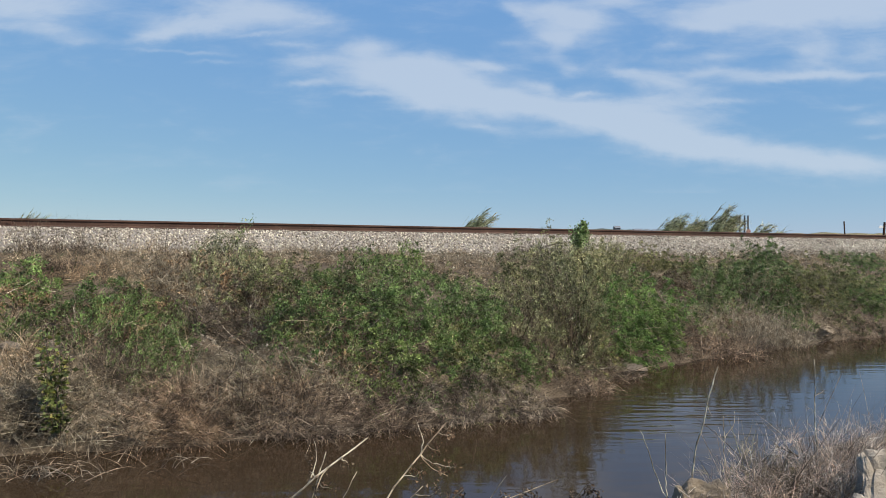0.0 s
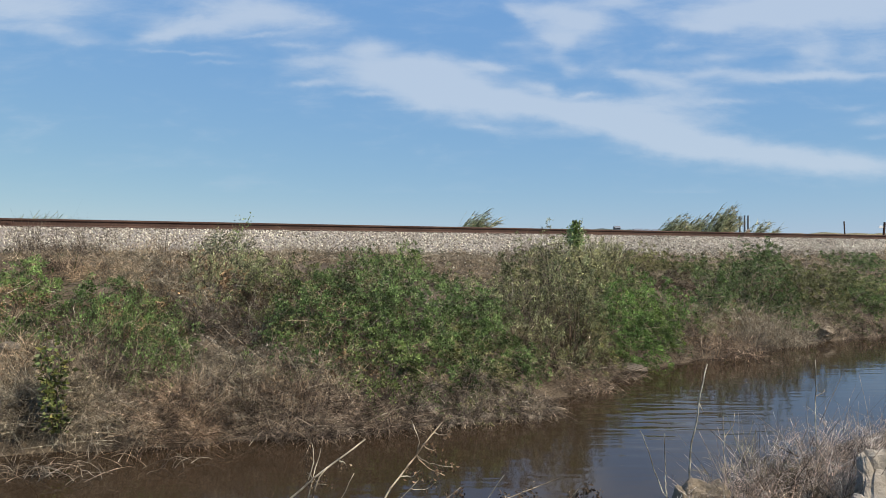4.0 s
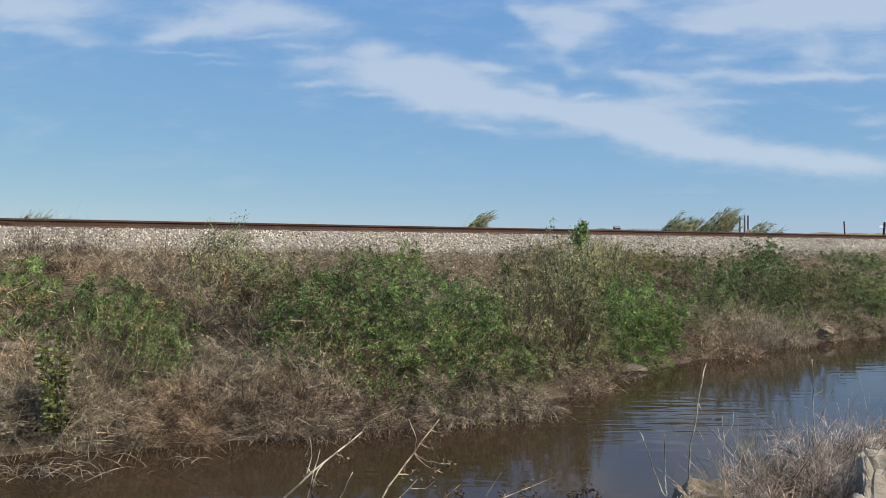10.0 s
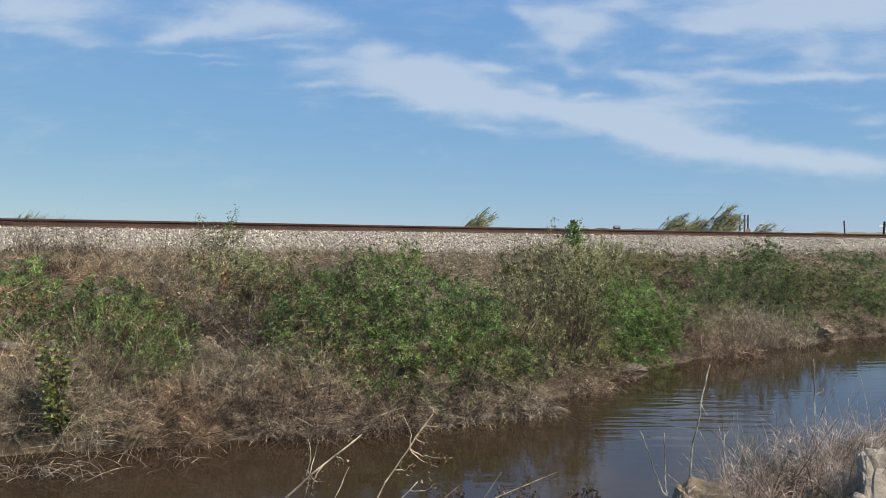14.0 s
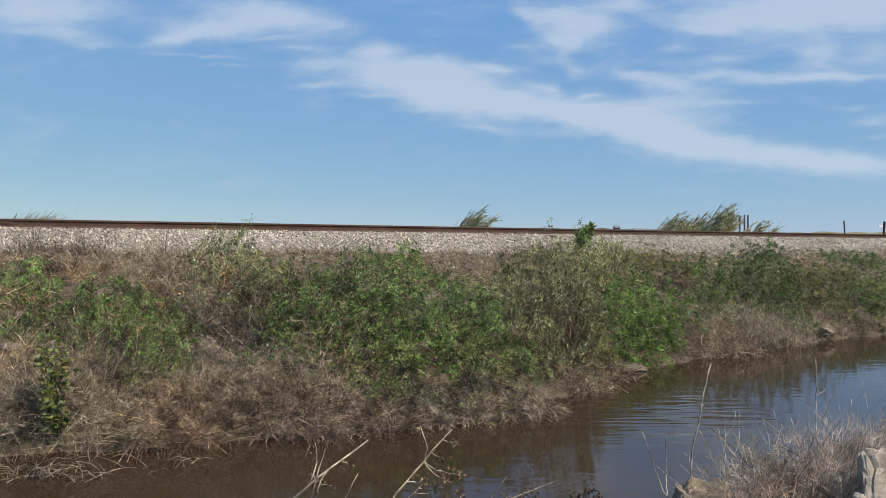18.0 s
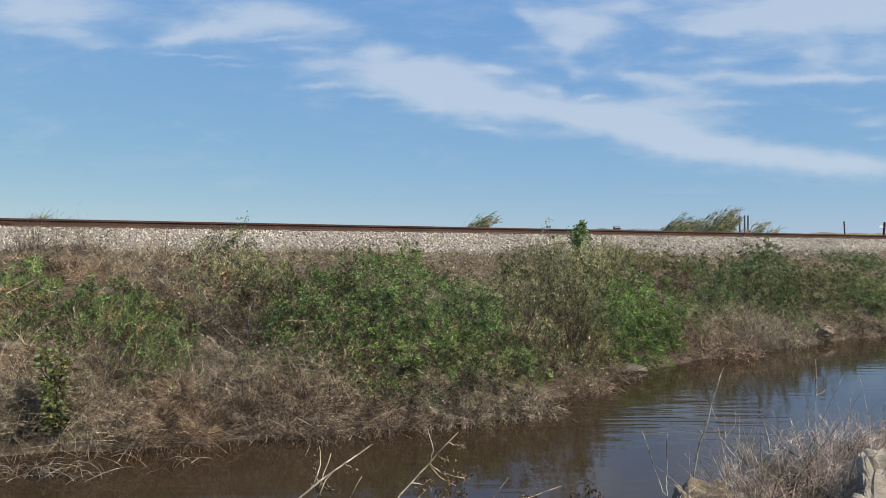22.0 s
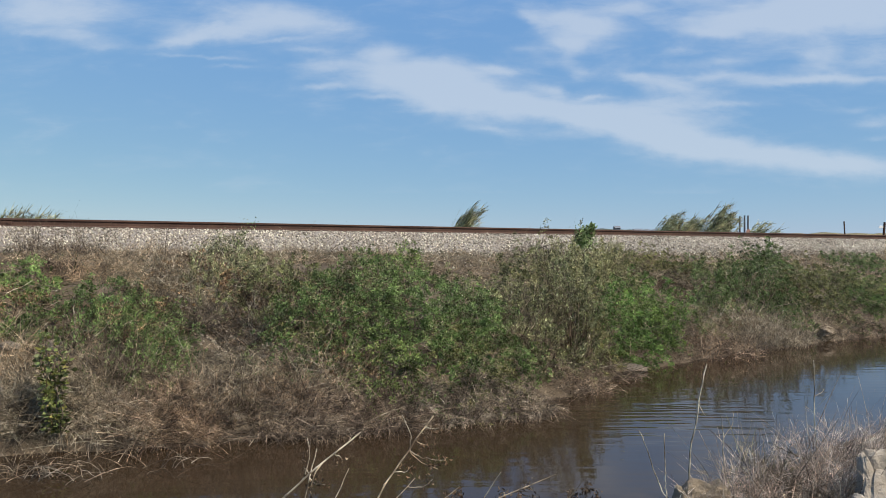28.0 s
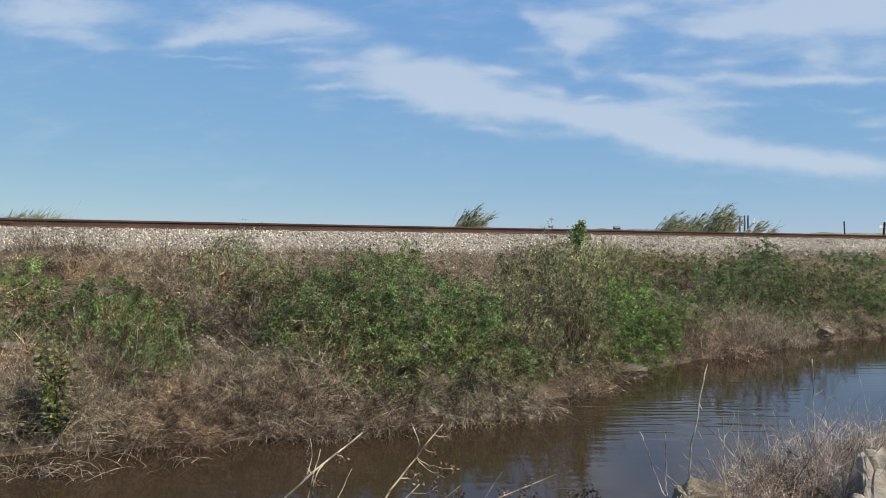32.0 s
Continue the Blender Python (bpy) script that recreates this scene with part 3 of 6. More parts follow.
# ---- the distance ----
def build_distance():
    r = np.random.RandomState(21)
    # a far tree line
    xs = np.arange(-500, 700, 3.0)
    top = 12.5 + 0.25 * wobble(xs, 0 * xs, 60, 31) + 0.2 * wobble(xs, 0 * xs, 14, 32) + r.uniform(-0.35, 0.35, len(xs))
    top = np.where((xs > 128), 7.0, top)
    top = top * smooth(10, 34, xs)
    ang_v, faces = [], []
    rows = ((0, 0.0), (0.5, 0.7), (2.0, 1.0), (6.0, 0.9), (12.0, 0.0))
    for dy, k in rows:
        ang_v.append(np.stack([xs, 380 + dy * 1.5 + 0 * xs, 0.75 + top * k], 1))
    v = np.concatenate(ang_v)
    w = len(xs)
    i = (np.arange(len(rows) - 1)[:, None] * w + np.arange(w - 1)[None]).ravel()
    ob = mesh_part("far_woods", mesh_np("far_woods", v, np.stack([i, i + 1, i + w + 1, i + w], 1)), FARTREE)
    tagged(ob, "low dark tree line far across the fields", "woods", kind="stuff")
    # a grassy mound
    xs2 = np.linspace(0, 60, 61)
    prof = ((0, 0.0), (5, 0.55), (9, 0.95), (12, 1.0), (20, 0.0))
    vv = []
    for dy, k in prof:
        vv.append(np.stack([62 + xs2, 118 + dy + 0.25 * xs2, 0.78 + k * (4.55 + 0.2 * wobble(xs2, 0 * xs2, 9, 7)) * smooth(-1, 3, xs2)], 1))
    v = np.concatenate(vv)
    i = (np.arange(len(prof) - 1)[:, None] * 61 + np.arange(60)[None]).ravel()
    ob = mesh_part("grass_mound", mesh_np("grass_mound", v, np.stack([i, i + 1, i + 62, i + 61], 1)), plain_material("mound grass", (0.19, 0.165, 0.09), 0.95, 0.8, 0.35), smooth_shade=True)
    tagged(ob, "low dry grassy mound in the field beyond the track", "mound")
    # chimney stacks
    for k, (x, h) in enumerate(((640, 74), (650.5, 76), (658, 76))):
        bm = bmesh.new()
        bmesh.ops.create_cone(bm, cap_ends=True, segments=20, radius1=2.4, radius2=1.7, depth=h, matrix=Matrix.Translation((0, 0, h / 2)))
        st = thing("chimney_stack", x, 1500, 0.79, "tall dark industrial chimney stack far away", "chimney", "chimney stacks of the plant")
        part("shaft", bm, STACK, st)
        bm = bmesh.new()
        bmesh.ops.create_cone(bm, cap_ends=True, segments=20, radius1=1.9, radius2=1.9, depth=2.0, matrix=Matrix.Translation((0, 0, h - 1)))
        part("rim", bm, STACK, st)
    # sheds
    for x, y, wx, wy, h, white in ((84, 300, 3.4, 5, 9.4, True), (89, 303, 2.2, 4, 9.2, True), (93.5, 305, 3.0, 5, 9.3, True), (77.5, 310, 2.2, 4, 10.9, False)):
        sh = thing("shed", x, y, 0.79, "small buff farm building far across the field" if white else "small grey farm building far across the field", "shed", "far farm buildings")
        part("wall", box_bm(bmesh.new(), -wx / 2, wx / 2, -wy / 2, wy / 2, 0, h), BUFF if white else ROOF, sh)
        bm = bmesh.new()
        a = [bm.verts.new((sx * (wx / 2 + 0.3), sy * (wy / 2 + 0.3), h)) for sx, sy in ((-1, -1), (1, -1), (1, 1), (-1, 1))]
        b = [bm.verts.new((sx * (wx / 2 + 0.3), 0, h + 1.0)) for sx in (-1, 1)]
        for fc in ((a[0], a[1], b[1], b[0]), (a[2], a[3], b[0], b[1]), (a[1], a[2], b[1]), (a[3], a[0], b[0]), (a[3], a[2], a[1], a[0])):
            bm.faces.new(fc)
        part("roof", bm, ROOF, sh)
    # a round marker beyond the track
    x, y = 20.2, 46.0
    mk = thing("round_marker", x, y, float(ground_z(x, y)), "faded red round marker on a post beyond the track", "sign")
    bm = bmesh.new()
    bmesh.ops.create_cone(bm, cap_ends=True, segments=8, radius1=0.03, radius2=0.03, depth=2.5, matrix=Matrix.Translation((0, 0.03, 1.25)))
    part("shaft", bm, POSTWOOD, mk)
    bm = bmesh.new()
    bmesh.ops.create_cone(bm, cap_ends=True, segments=24, radius1=0.15, radius2=0.15, depth=0.012, matrix=Matrix.Translation((0, -0.01, 2.45)) @ Matrix.Rotation(radians(90), 4, 'X'))
    part("disc", bm, FADEDRED, mk, "faded red disc")
    # posts beyond the track
    x, y = 26.1, 45.0
    po = thing("wooden_post", x, y, float(ground_z(x, y)), "dark weathered wooden post beyond the track", "post")
    bm = bmesh.new()
    bmesh.ops.create_cone(bm, cap_ends=True, segments=9, radius1=0.05, radius2=0.045, depth=2.95, matrix=Matrix.Translation((-0.07, 0, 1.475)) @ Matrix.Rotation(radians(-3), 4, 'Y'))
    part("shaft", bm, POSTWOOD, po)
    x, y = 28.4, 45.0
    po = thing("sign_post", x, y, float(ground_z(x, y)), "leaning rusty post with a small white sign beyond the track", "sign")
    bm = bmesh.new()
    bmesh.ops.create_cone(bm, cap_ends=True, segments=9, radius1=0.08, radius2=0.07, depth=2.85, matrix=Matrix.Translation((0.08, 0, 1.42)) @ Matrix.Rotation(radians(4), 4, 'Y'))
    part("shaft", bm, RUST, po)
    part("sign_panel", box_bm(bmesh.new(), -0.26, 0.02, -0.11, -0.09, 2.45, 2.62, 0.01), WHITE, po, "small white panel")


# ---- plants ----
SWAY, UNDER = [], []


def bush(name, x, y, rx, h, leaf, count, mat, label, seed, category="bush", ry=None, sway=1.0, twigs=60, narrow=0.55, shoot=0.0, branches=4):
    """A shrub or a heap of vines: tufts of leaves over a lumpy canopy, stems below, a few bare branches."""
    r = np.random.RandomState(seed)
    ry = ry or rx
    z = float(ground_z(x, y)) - 0.03
    ob = thing(name, x, y, z, label, category)
    k = max(6, count // 24)
    a, q = r.uniform(0, 6.283, k), np.sqrt(r.uniform(0.0, 1.0, k))
    gap = wobble(x + np.cos(a) * q * rx, y + np.sin(a) * q * ry, 0.36, seed % 11 + 80) > -0.32
    a, q = a[gap], q[gap]
    k = len(a)
    edge = 1 + 0.22 * np.sin(a * 2 + seed) + 0.15 * np.sin(a * 5 + seed * 1.7)
    px, py = np.cos(a) * q * rx * edge, np.sin(a) * q * ry * edge
    def canopy(u, w):
        b = np.arctan2(w / ry, u / rx)
        d = np.minimum(np.hypot(u / rx, w / ry) / (1 + 0.22 * np.sin(b * 2 + seed) + 0.15 * np.sin(b * 5 + seed * 1.7)), 1.0)
        lump = np.clip(0.68 + 0.8 * wobble(x + u, y + w, 0.50, seed % 13 + 60), 0.2, 1.12) * (1 + 0.22 * wobble(x + u, y + w, 0.21, seed % 17 + 30))
        return np.maximum(h * (1 - 0.93 * d * d) ** 0.5 * lump, 0.05)

    c = canopy(px, py)
    tilt = np.stack([(c - canopy(px + 0.06, py)) / 0.06, (c - canopy(px, py + 0.06)) / 0.06, np.ones(k)], 1)
    tilt = unit(np.clip(tilt, -2.2, 2.2))
    floor = ground_z(x + px, y + py) - z
    mid = np.stack([px, py, np.maximum(floor + c - r.exponential(0.11, k), floor + 0.03)], 1)
    out = unit(np.stack([px / rx ** 2, py / ry ** 2, 0.9 / np.full(k, max(h, 0.2))], 1))
    size = (0.05 + 0.055 * r.uniform(size=k))[:, None, None] * (leaf / 0.05)
    off = unit(r.normal(size=(k, 24, 3)) + out[:, None] * 0.9) * size * r.uniform(0.25, 1.0, (k, 24, 1))
    if shoot:
        off = off * 0.6 + (out * 0.4 + np.array([0.25, 0, 1.0]))[:, None] * shoot * r.uniform(-0.4, 1.0, (k, 24, 1)) * r.uniform(0.4, 1.2, (k, 1, 1))
    way = unit(off) + r.normal(size=(k, 24, 3)) * 0.45 + out[:, None] * 0.4 + np.array([0.2, 0, 0.0])
    at, way = (mid[:, None] + off).reshape(-1, 3), way.reshape(-1, 3)
    under = at[:, 2] < ground_z(x + at[:, 0], y + at[:, 1]) - z + 0.015
    face = np.repeat(unit(tilt + r.normal(size=(k, 3)) * 0.42), 24, 0)[~under]
    at, way = at[~under], way[~under]
    v, f = leaves_np(r, at, way, leaf * 0.84 * r.uniform(0.6, 1.3, len(at)), leaf * 0.84 * narrow * r.uniform(0.75, 1.3, len(at)), 0.18, face)
    tagged(mesh_part("foliage", mesh_np("foliage", v, f), mat, ob), kind="stuff")
    if name == "vine_heap":
        m = 10 + count // 700
        pick = r.randint(0, k, m)
        spot = mid[pick] + out[pick] * size[pick][:, 0] * 0.9 + r.normal(size=(m, 3)) * 0.02
        v, f = leaves_np(r, np.repeat(spot, 4, 0), r.normal(size=(m * 4, 3)) + [0, -0.5, 0.6], 0.011, 0.009)
        tagged(mesh_part("blossom", mesh_np("blossom", v, f), BLOSSOM, ob, "tiny pale yellow-white blossoms"), kind="stuff")
    pick = r.randint(0, k, twigs)
    foot = np.stack([px * 0.55, py * 0.55, floor * 0.55 * 0], 1)[pick]
    foot[:, 2] = ground_z(x + foot[:, 0], y + foot[:, 1]) - z
    line = mid[pick] - foot
    v, f = strands_np(r, foot, line + r.normal(size=(twigs, 3)) * 0.06, np.linalg.norm(line, axis=1) * r.uniform(0.85, 1.15, twigs), 0.009, 0.05, 0.08, 4, 3)
    tagged(mesh_part("stem_tangle", mesh_np("stem_tangle", v, f), TWIG, ob), kind="stuff")
    dead = count // 26
    pick = r.randint(0, k, dead)
    v, f = strands_np(r, mid[pick] + out[pick] * r.uniform(-0.1, 0.06, (dead, 1)), r.normal(size=(dead, 3)) * [0.8, 0.8, 0.5] + [0.3, -0.1, 0.3], r.uniform(0.12, 0.46, dead), r.uniform(0.003, 0.0065, dead), 0.7, 0.5, 5, 2, 0.6)
    tagged(mesh_part("dead_runner", mesh_np("dead_runner", v, f), STRAW if seed % 3 else BRUSH, ob), kind="stuff")
    for i in range(branches):
        m = mid[r.randint(0, k)]
        d = np.array([r.normal() * 0.5 + 0.1, r.normal() * 0.5 - 0.2, r.uniform(0.1, 0.6)]) * min(0.9, 0.35 + h * 0.4)
        a0 = m - d * 0.35 + np.array([0, -0.03, 0.02])
        mesh_part("branch", mesh_np("branch", *polyline_np(bent(r, a0, a0 + d, 0.015, 6), 0.010, 0.005, 4)), PALE if r.uniform() < 0.6 else TWIG, ob)
    UNDER.append((x, y, rx * 0.85, ry * 0.85))
    SWAY.append((ob, sway, seed, (x, y, z)))
    return ob


def brush_heap(name, x, y, rx, h, count, mat, label, seed, length=0.45, droop=0.5, lean=(0, 0), ry=None, width=0.0072, category="brush", sway=0.35, up=(0.1, 1.1)):
    """A tangle of dead stems."""
    r = np.random.RandomState(seed)
    ry = ry or rx * 0.8
    z = float(ground_z(x, y)) - 0.03
    a, q = r.uniform(0, 6.283, count), r.uniform(0, 1, count) ** 0.5
    px, py = np.cos(a) * q * rx, np.sin(a) * q * ry
    gz = ground_z(x + px, y + py) - z
    at = np.stack([px, py, np.maximum(gz, -z + 0.005) + r.uniform(0, 0.55, count) * h * (1 - q * 0.6)], 1)
    way = np.stack([px / rx * 0.2 + lean[0] + r.normal(size=count) * 0.55, py / ry * 0.2 + lean[1] + r.normal(size=count) * 0.4, r.uniform(*up, count)], 1)
    v, f = strands_np(r, at, way, length * r.uniform(0.4, 1.25, count), width * 0.8 * r.uniform(0.4, 1.4, count), droop * r.uniform(0.5, 2.0, count), 0.5, 5, 2, 0.6)
    ob = mesh_part(name, mesh_np(name, v, f), mat)
    ob.matrix_basis = pose(x, y, z)
    tagged(ob, label, category, "heaps of dead brush on the bank", kind="stuff")
    SWAY.append((ob, sway, seed, (x, y, z)))
    return ob


def scatter(seed, count, s0, s1, n0, n1):
    r = np.random.RandomState(seed)
    s, n = r.uniform(s0, s1, count), r.uniform(n0, n1, count)
    x, y = world_xy(s, n)
    return r, s, n, x, y, ground_z(x, y)


def cover(name, label, category, mat, seed, count, keep, length, width, droop, up=(0.2, 1.0), bend=0.3, s0=-4, s1=37, n0=-16.6, n1=-6.5, drift=(0.25, 0.0), segs=3, lift=0.0):
    """A patchy carpet of blades over the slope."""
    r, s, n, x, y, z = scatter(seed, count, s0, s1, n0, n1)
    thin = np.ones(count)
    for bx, by, brx, bry in UNDER:
        thin = np.where(((x - bx) / brx) ** 2 + ((y - by) / bry) ** 2 < 1, 0.12, thin)
    ok = (z > 0.0) & (r.uniform(size=count) < keep(s, n, x, y, z) * thin)
    x, y, z = x[ok], y[ok], z[ok]
    m = len(x)
    way = np.stack([r.normal(size=m) * 0.6 + drift[0], r.normal(size=m) * 0.6 + drift[1], r.uniform(*up, m)], 1)
    v, f = strands_np(r, np.stack([x, y, z - 0.01 + lift * r.uniform(size=m)], 1), way, length * r.uniform(0.4, 1.4, m), width * r.uniform(0.6, 1.4, m), droop * r.uniform(0.2, 1.4, m), bend, segs, 2, 0.75)
    ob = mesh_part(name, mesh_np(name, v, f), mat)
    return tagged(ob, label, category, kind="stuff")


def build_cover():
    def dry(s, n, x, y, z):
        return np.clip(0.55 + 0.5 * wobble(x, y, 2.4, 41), 0.12, 1) * bare(x, y)

    def bare(x, y):
        return 1 - 0.92 * np.exp(-(((x - BARE_X) / 0.72) ** 2 + ((y - BARE_Y) / 0.62) ** 2) ** 2)

    def green(s, n, x, y, z):
        return np.clip(0.15 + 0.75 * wobble(x, y, 3.0, 42), 0, 1) * smooth(0.35, 0.9, z)

    def shore(s, n, x, y, z):
        d = far_edge(s) - n
        return np.clip(1.15 - d / 1.3, 0, 1) * np.clip(0.75 + 0.4 * wobble(x, y, 0.9, 43), 0.25, 1)

    cover("dry_grass", "tangled tan dry grass covering the bank", "dry grass", STRAW, 51, 115000, dry, 0.30, 0.0058, 1.1, bend=0.45)
    cover("dead_litter", "grey brown dead stems matted on the bank", "dead grass", BRUSH, 52, 80000, dry, 0.32, 0.0062, 1.0, up=(0.05, 0.6), bend=0.45)
    cover("green_grass", "low green grass and weeds on the bank", "grass", GRASS, 53, 60000, green, 0.24, 0.012, 0.6)
    cover("shore_brush", "grey brown dead brush hanging over the waterline", "dead brush", BRUSH, 54, 150000, shore, 0.25, 0.0048, 1.3, up=(0.25, 1.0), bend=0.6, segs=4, n0=-11, n1=-6.4, drift=(0.25, -0.12))
    def verge(s, n, x, y, z):
        e = 0.85 * wobble(x, y, 2.6, 46) + 0.3 * wobble(x, y, 0.8, 47)
        return smooth(-15.9, -15.1, n - e) * np.clip(0.6 + 0.6 * wobble(x, y, 1.6, 45), 0.12, 1)
    cover("verge_grass", "tan dry grass creeping up into the edge of the ballast", "dry grass", TAN, 56, 95000, verge, 0.20, 0.010, 0.9, up=(0.2, 0.9), bend=0.4, n0=-17.0, n1=-12.4, lift=0.08)
    cover("verge_weeds", "brown seeding weeds along the edge of the ballast", "weeds", BRUSH, 57, 2500, verge, 0.42, 0.010, 0.2, up=(0.8, 1.6), n0=-16.9, n1=-14.8, lift=0.12)
    # near bank
    def near(s, n, x, y, z):
        return smooth(-0.2, 0.5, n - near_edge(s)) * np.clip(0.3 + 0.6 * wobble(x, y, 0.6, 44), 0.05, 1)
    cover("near_bank_grass", "grey dry grass on the near bank", "dry grass", WEED, 55, 5000, near, 0.16, 0.0045, 0.7, s0=-4, s1=14, n0=-5.2, n1=1.0)


BARE_X, BARE_Y = -2.55, 8.92
SAPLING, SPRIGS = [], []


def pebbles(x, y):
    r = np.random.RandomState(91)
    n = 420
    px, py = x + r.normal(size=n) * 0.36, y + r.normal(size=n) * 0.3
    octa = np.array([(1, 0, 0), (-1, 0, 0), (0, 1, 0), (0, -1, 0), (0, 0, 1), (0, 0, -1)], float)
    tri = np.array([(0, 2, 4), (2, 1, 4), (1, 3, 4), (3, 0, 4), (2, 0, 5), (1, 2, 5), (3, 1, 5), (0, 3, 5)])
    v = np.stack([px, py, ground_z(px, py) + 0.005], 1)[:, None] + octa[None] * r.uniform(0.004, 0.021, (n, 1, 1)) * r.uniform(0.7, 1.3, (n, 6, 1))
    f = (np.arange(n)[:, None, None] * 6 + tri[None]).reshape(-1, 3)
    ob = mesh_part("pebbles", mesh_np("pebbles", v.reshape(-1, 3), f), ROCK)
    tagged(ob, "pale pebbles spilled over bare soil on the bank", "pebbles", kind="stuff")


def sapling(x, y, h):
    """A young tree that stands above the shrubs, in three pieces that bend one upon the other."""
    r = np.random.RandomState(77)
    z = float(ground_z(x, y)) - 0.02
    ob = thing("sapling", x, y, z, "slender green sapling bending in the wind above the shrubs", "sapling")
    stem = mesh_part("trunk", mesh_np("trunk", *polyline_np(bent(r, (0, 0, 0), (-0.28, 0, h * 0.79), 0.02), 0.03, 0.018)), TWIG, ob)
    n = 260
    at = np.stack([r.normal(size=n) * 0.16 - 0.2, r.normal(size=n) * 0.16, r.uniform(0.35, 0.75, n) * h], 1)
    mesh_part("lower_foliage", mesh_np("lower_foliage", *leaves_np(r, at, r.normal(size=(n, 3)) + [0.4, 0, -0.2], 0.075, 0.03)), GREY, ob)
    n = 1150
    t = r.uniform(0, 1, n)
    rad = 0.11 * np.sin(np.clip(t * 2.6 + 0.5, 0, 3.1)) + 0.02
    at = np.stack([r.normal(size=n) * rad * 0.75, r.normal(size=n) * rad * 0.75, t * h * 0.27], 1)
    v, f = leaves_np(r, at, r.normal(size=(n, 3)) + [0.3, 0, -0.1], 0.052, 0.027)
    crown = mesh_part("crown", mesh_np("crown", v, f), SAPLEAF, ob)
    crown.location = (-0.28, 0, h * 0.78)
    mesh_part("stem", mesh_np("stem", *polyline_np(bent(r, (0, 0, 0), (0.0, 0, h * 0.2), 0.01), 0.016, 0.006)), TWIG, crown)
    SAPLING.append((ob, crown, x, y, z, h))


def sprig_bush(x, y, h):
    """A loose weedy bush of long leafy sprigs that lie over in the wind and stand up in the lull."""
    r = np.random.RandomState(79)
    z = float(ground_z(x, y)) - 0.02
    ob = thing("sprig_bush", x, y, z, "loose grey-green weedy bush beside the ballast bowing in the wind", "bush")
    for k in range(13):
        m = h * (1.0 if k == 0 else r.uniform(0.55, 0.9))
        px, py = (0.08, 0.0) if k == 0 else (r.normal() * 0.24, r.normal() * 0.16)
        line = bent(r, (0, 0, 0), (r.normal() * 0.06, r.normal() * 0.06, m), 0.02)
        sp = mesh_part("sprig", mesh_np("sprig", *polyline_np(line, 0.011, 0.004)), TWIG, ob)
        n = 150
        u = r.uniform(0.22, 1.02, n)
        at = line[np.minimum((u * 8).astype(int), 8)] + r.normal(size=(n, 3)) * [0.055, 0.055, 0.05]
        tagged(mesh_part("foliage", mesh_np("foliage", *leaves_np(r, at, r.normal(size=(n, 3)) + [0, 0, 0.6], r.uniform(0.03, 0.06, n), r.uniform(0.014, 0.026, n))), SPRIGLEAF if k else SAPLEAF, sp), kind="stuff")
        sp.location = (px, py, 0)
        SPRIGS.append((sp, k, px, py))


def broad_plant(x, y, h):
    """A tall weed with broad round leaves, yellowing low down."""
    r = np.random.RandomState(78)
    z = float(ground_z(x, y)) - 0.02
    ob = thing("broadleaf_weed", x, y, z, "upright weed with broad green and yellow leaves", "weed")
    lf, lw = [], []
    for k in range(8):
        tip = (r.uniform(-0.26, 0.24), r.uniform(-0.15, 0.15), h * r.uniform(0.6, 1.0))
        line = bent(r, (r.uniform(-0.06, 0.06), r.uniform(-0.05, 0.05), 0), tip, 0.015)
        mesh_part("stem", mesh_np("stem", *polyline_np(line, 0.014, 0.005)), TWIG, ob)
        for q in range(64):
            u = r.uniform(0.25, 1.0)
            lf.append(line[int(u * 8)] + r.normal(size=3) * 0.035)
            lw.append((r.normal(), r.normal() - 0.4, r.normal() * 0.5 - 0.1))
    n = len(lf)
    mesh_part("foliage", mesh_np("foliage", *leaves_np(r, np.array(lf), np.array(lw), r.uniform(0.040, 0.078, n), r.uniform(0.028, 0.050, n), 0.12)), BROAD, ob)
    SWAY.append((ob, 0.5, 78, (x, y, z)))


def rock(x, y, z, rx, rz, seed, label, mat=None):
    r = np.random.RandomState(seed)
    bm = bmesh.new()
    bmesh.ops.create_icosphere(bm, subdivisions=5 if rx > 0.15 else 3, radius=1.0)
    for v in bm.verts:
        p = v.co.copy()
        k = 1 + 0.3 * noise.noise(p * 1.3 + Vector((seed, 0, 0))) + 0.16 * noise.noise(p * 3.5 + Vector((0, seed, 0))) + 0.05 * noise.noise(p * 8 + Vector((0, 0, seed))) + 0.025 * noise.noise(p * 20)
        for q in range(5):
            d = Vector((math.sin(seed + q * 2.1), math.cos(seed * 1.3 + q * 1.7), math.sin(q * 1.1 + seed * 0.7))).normalized()
            m = p.dot(d) * k
            if m > 0.72:
                p -= d * (m - 0.72) * 0.8
        v.co = Vector((p.x * rx * k, p.y * rx * 0.8 * k, p.z * rz * k))
    me = bpy.data.meshes.new("rock")
    bm.to_mesh(me)
    bm.free()
    ob = mesh_part("rock", me, mat or ROCK)
    ob.matrix_basis = pose(x, y, z + rz * 0.35, 0, 0, seed % 90)
    tagged(ob, label, "rock", "rocks on the banks")


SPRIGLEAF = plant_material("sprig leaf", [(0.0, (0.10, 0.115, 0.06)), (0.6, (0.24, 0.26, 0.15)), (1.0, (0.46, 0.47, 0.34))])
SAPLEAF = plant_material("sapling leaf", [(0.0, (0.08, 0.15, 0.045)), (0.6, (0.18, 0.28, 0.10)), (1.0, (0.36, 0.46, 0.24))])


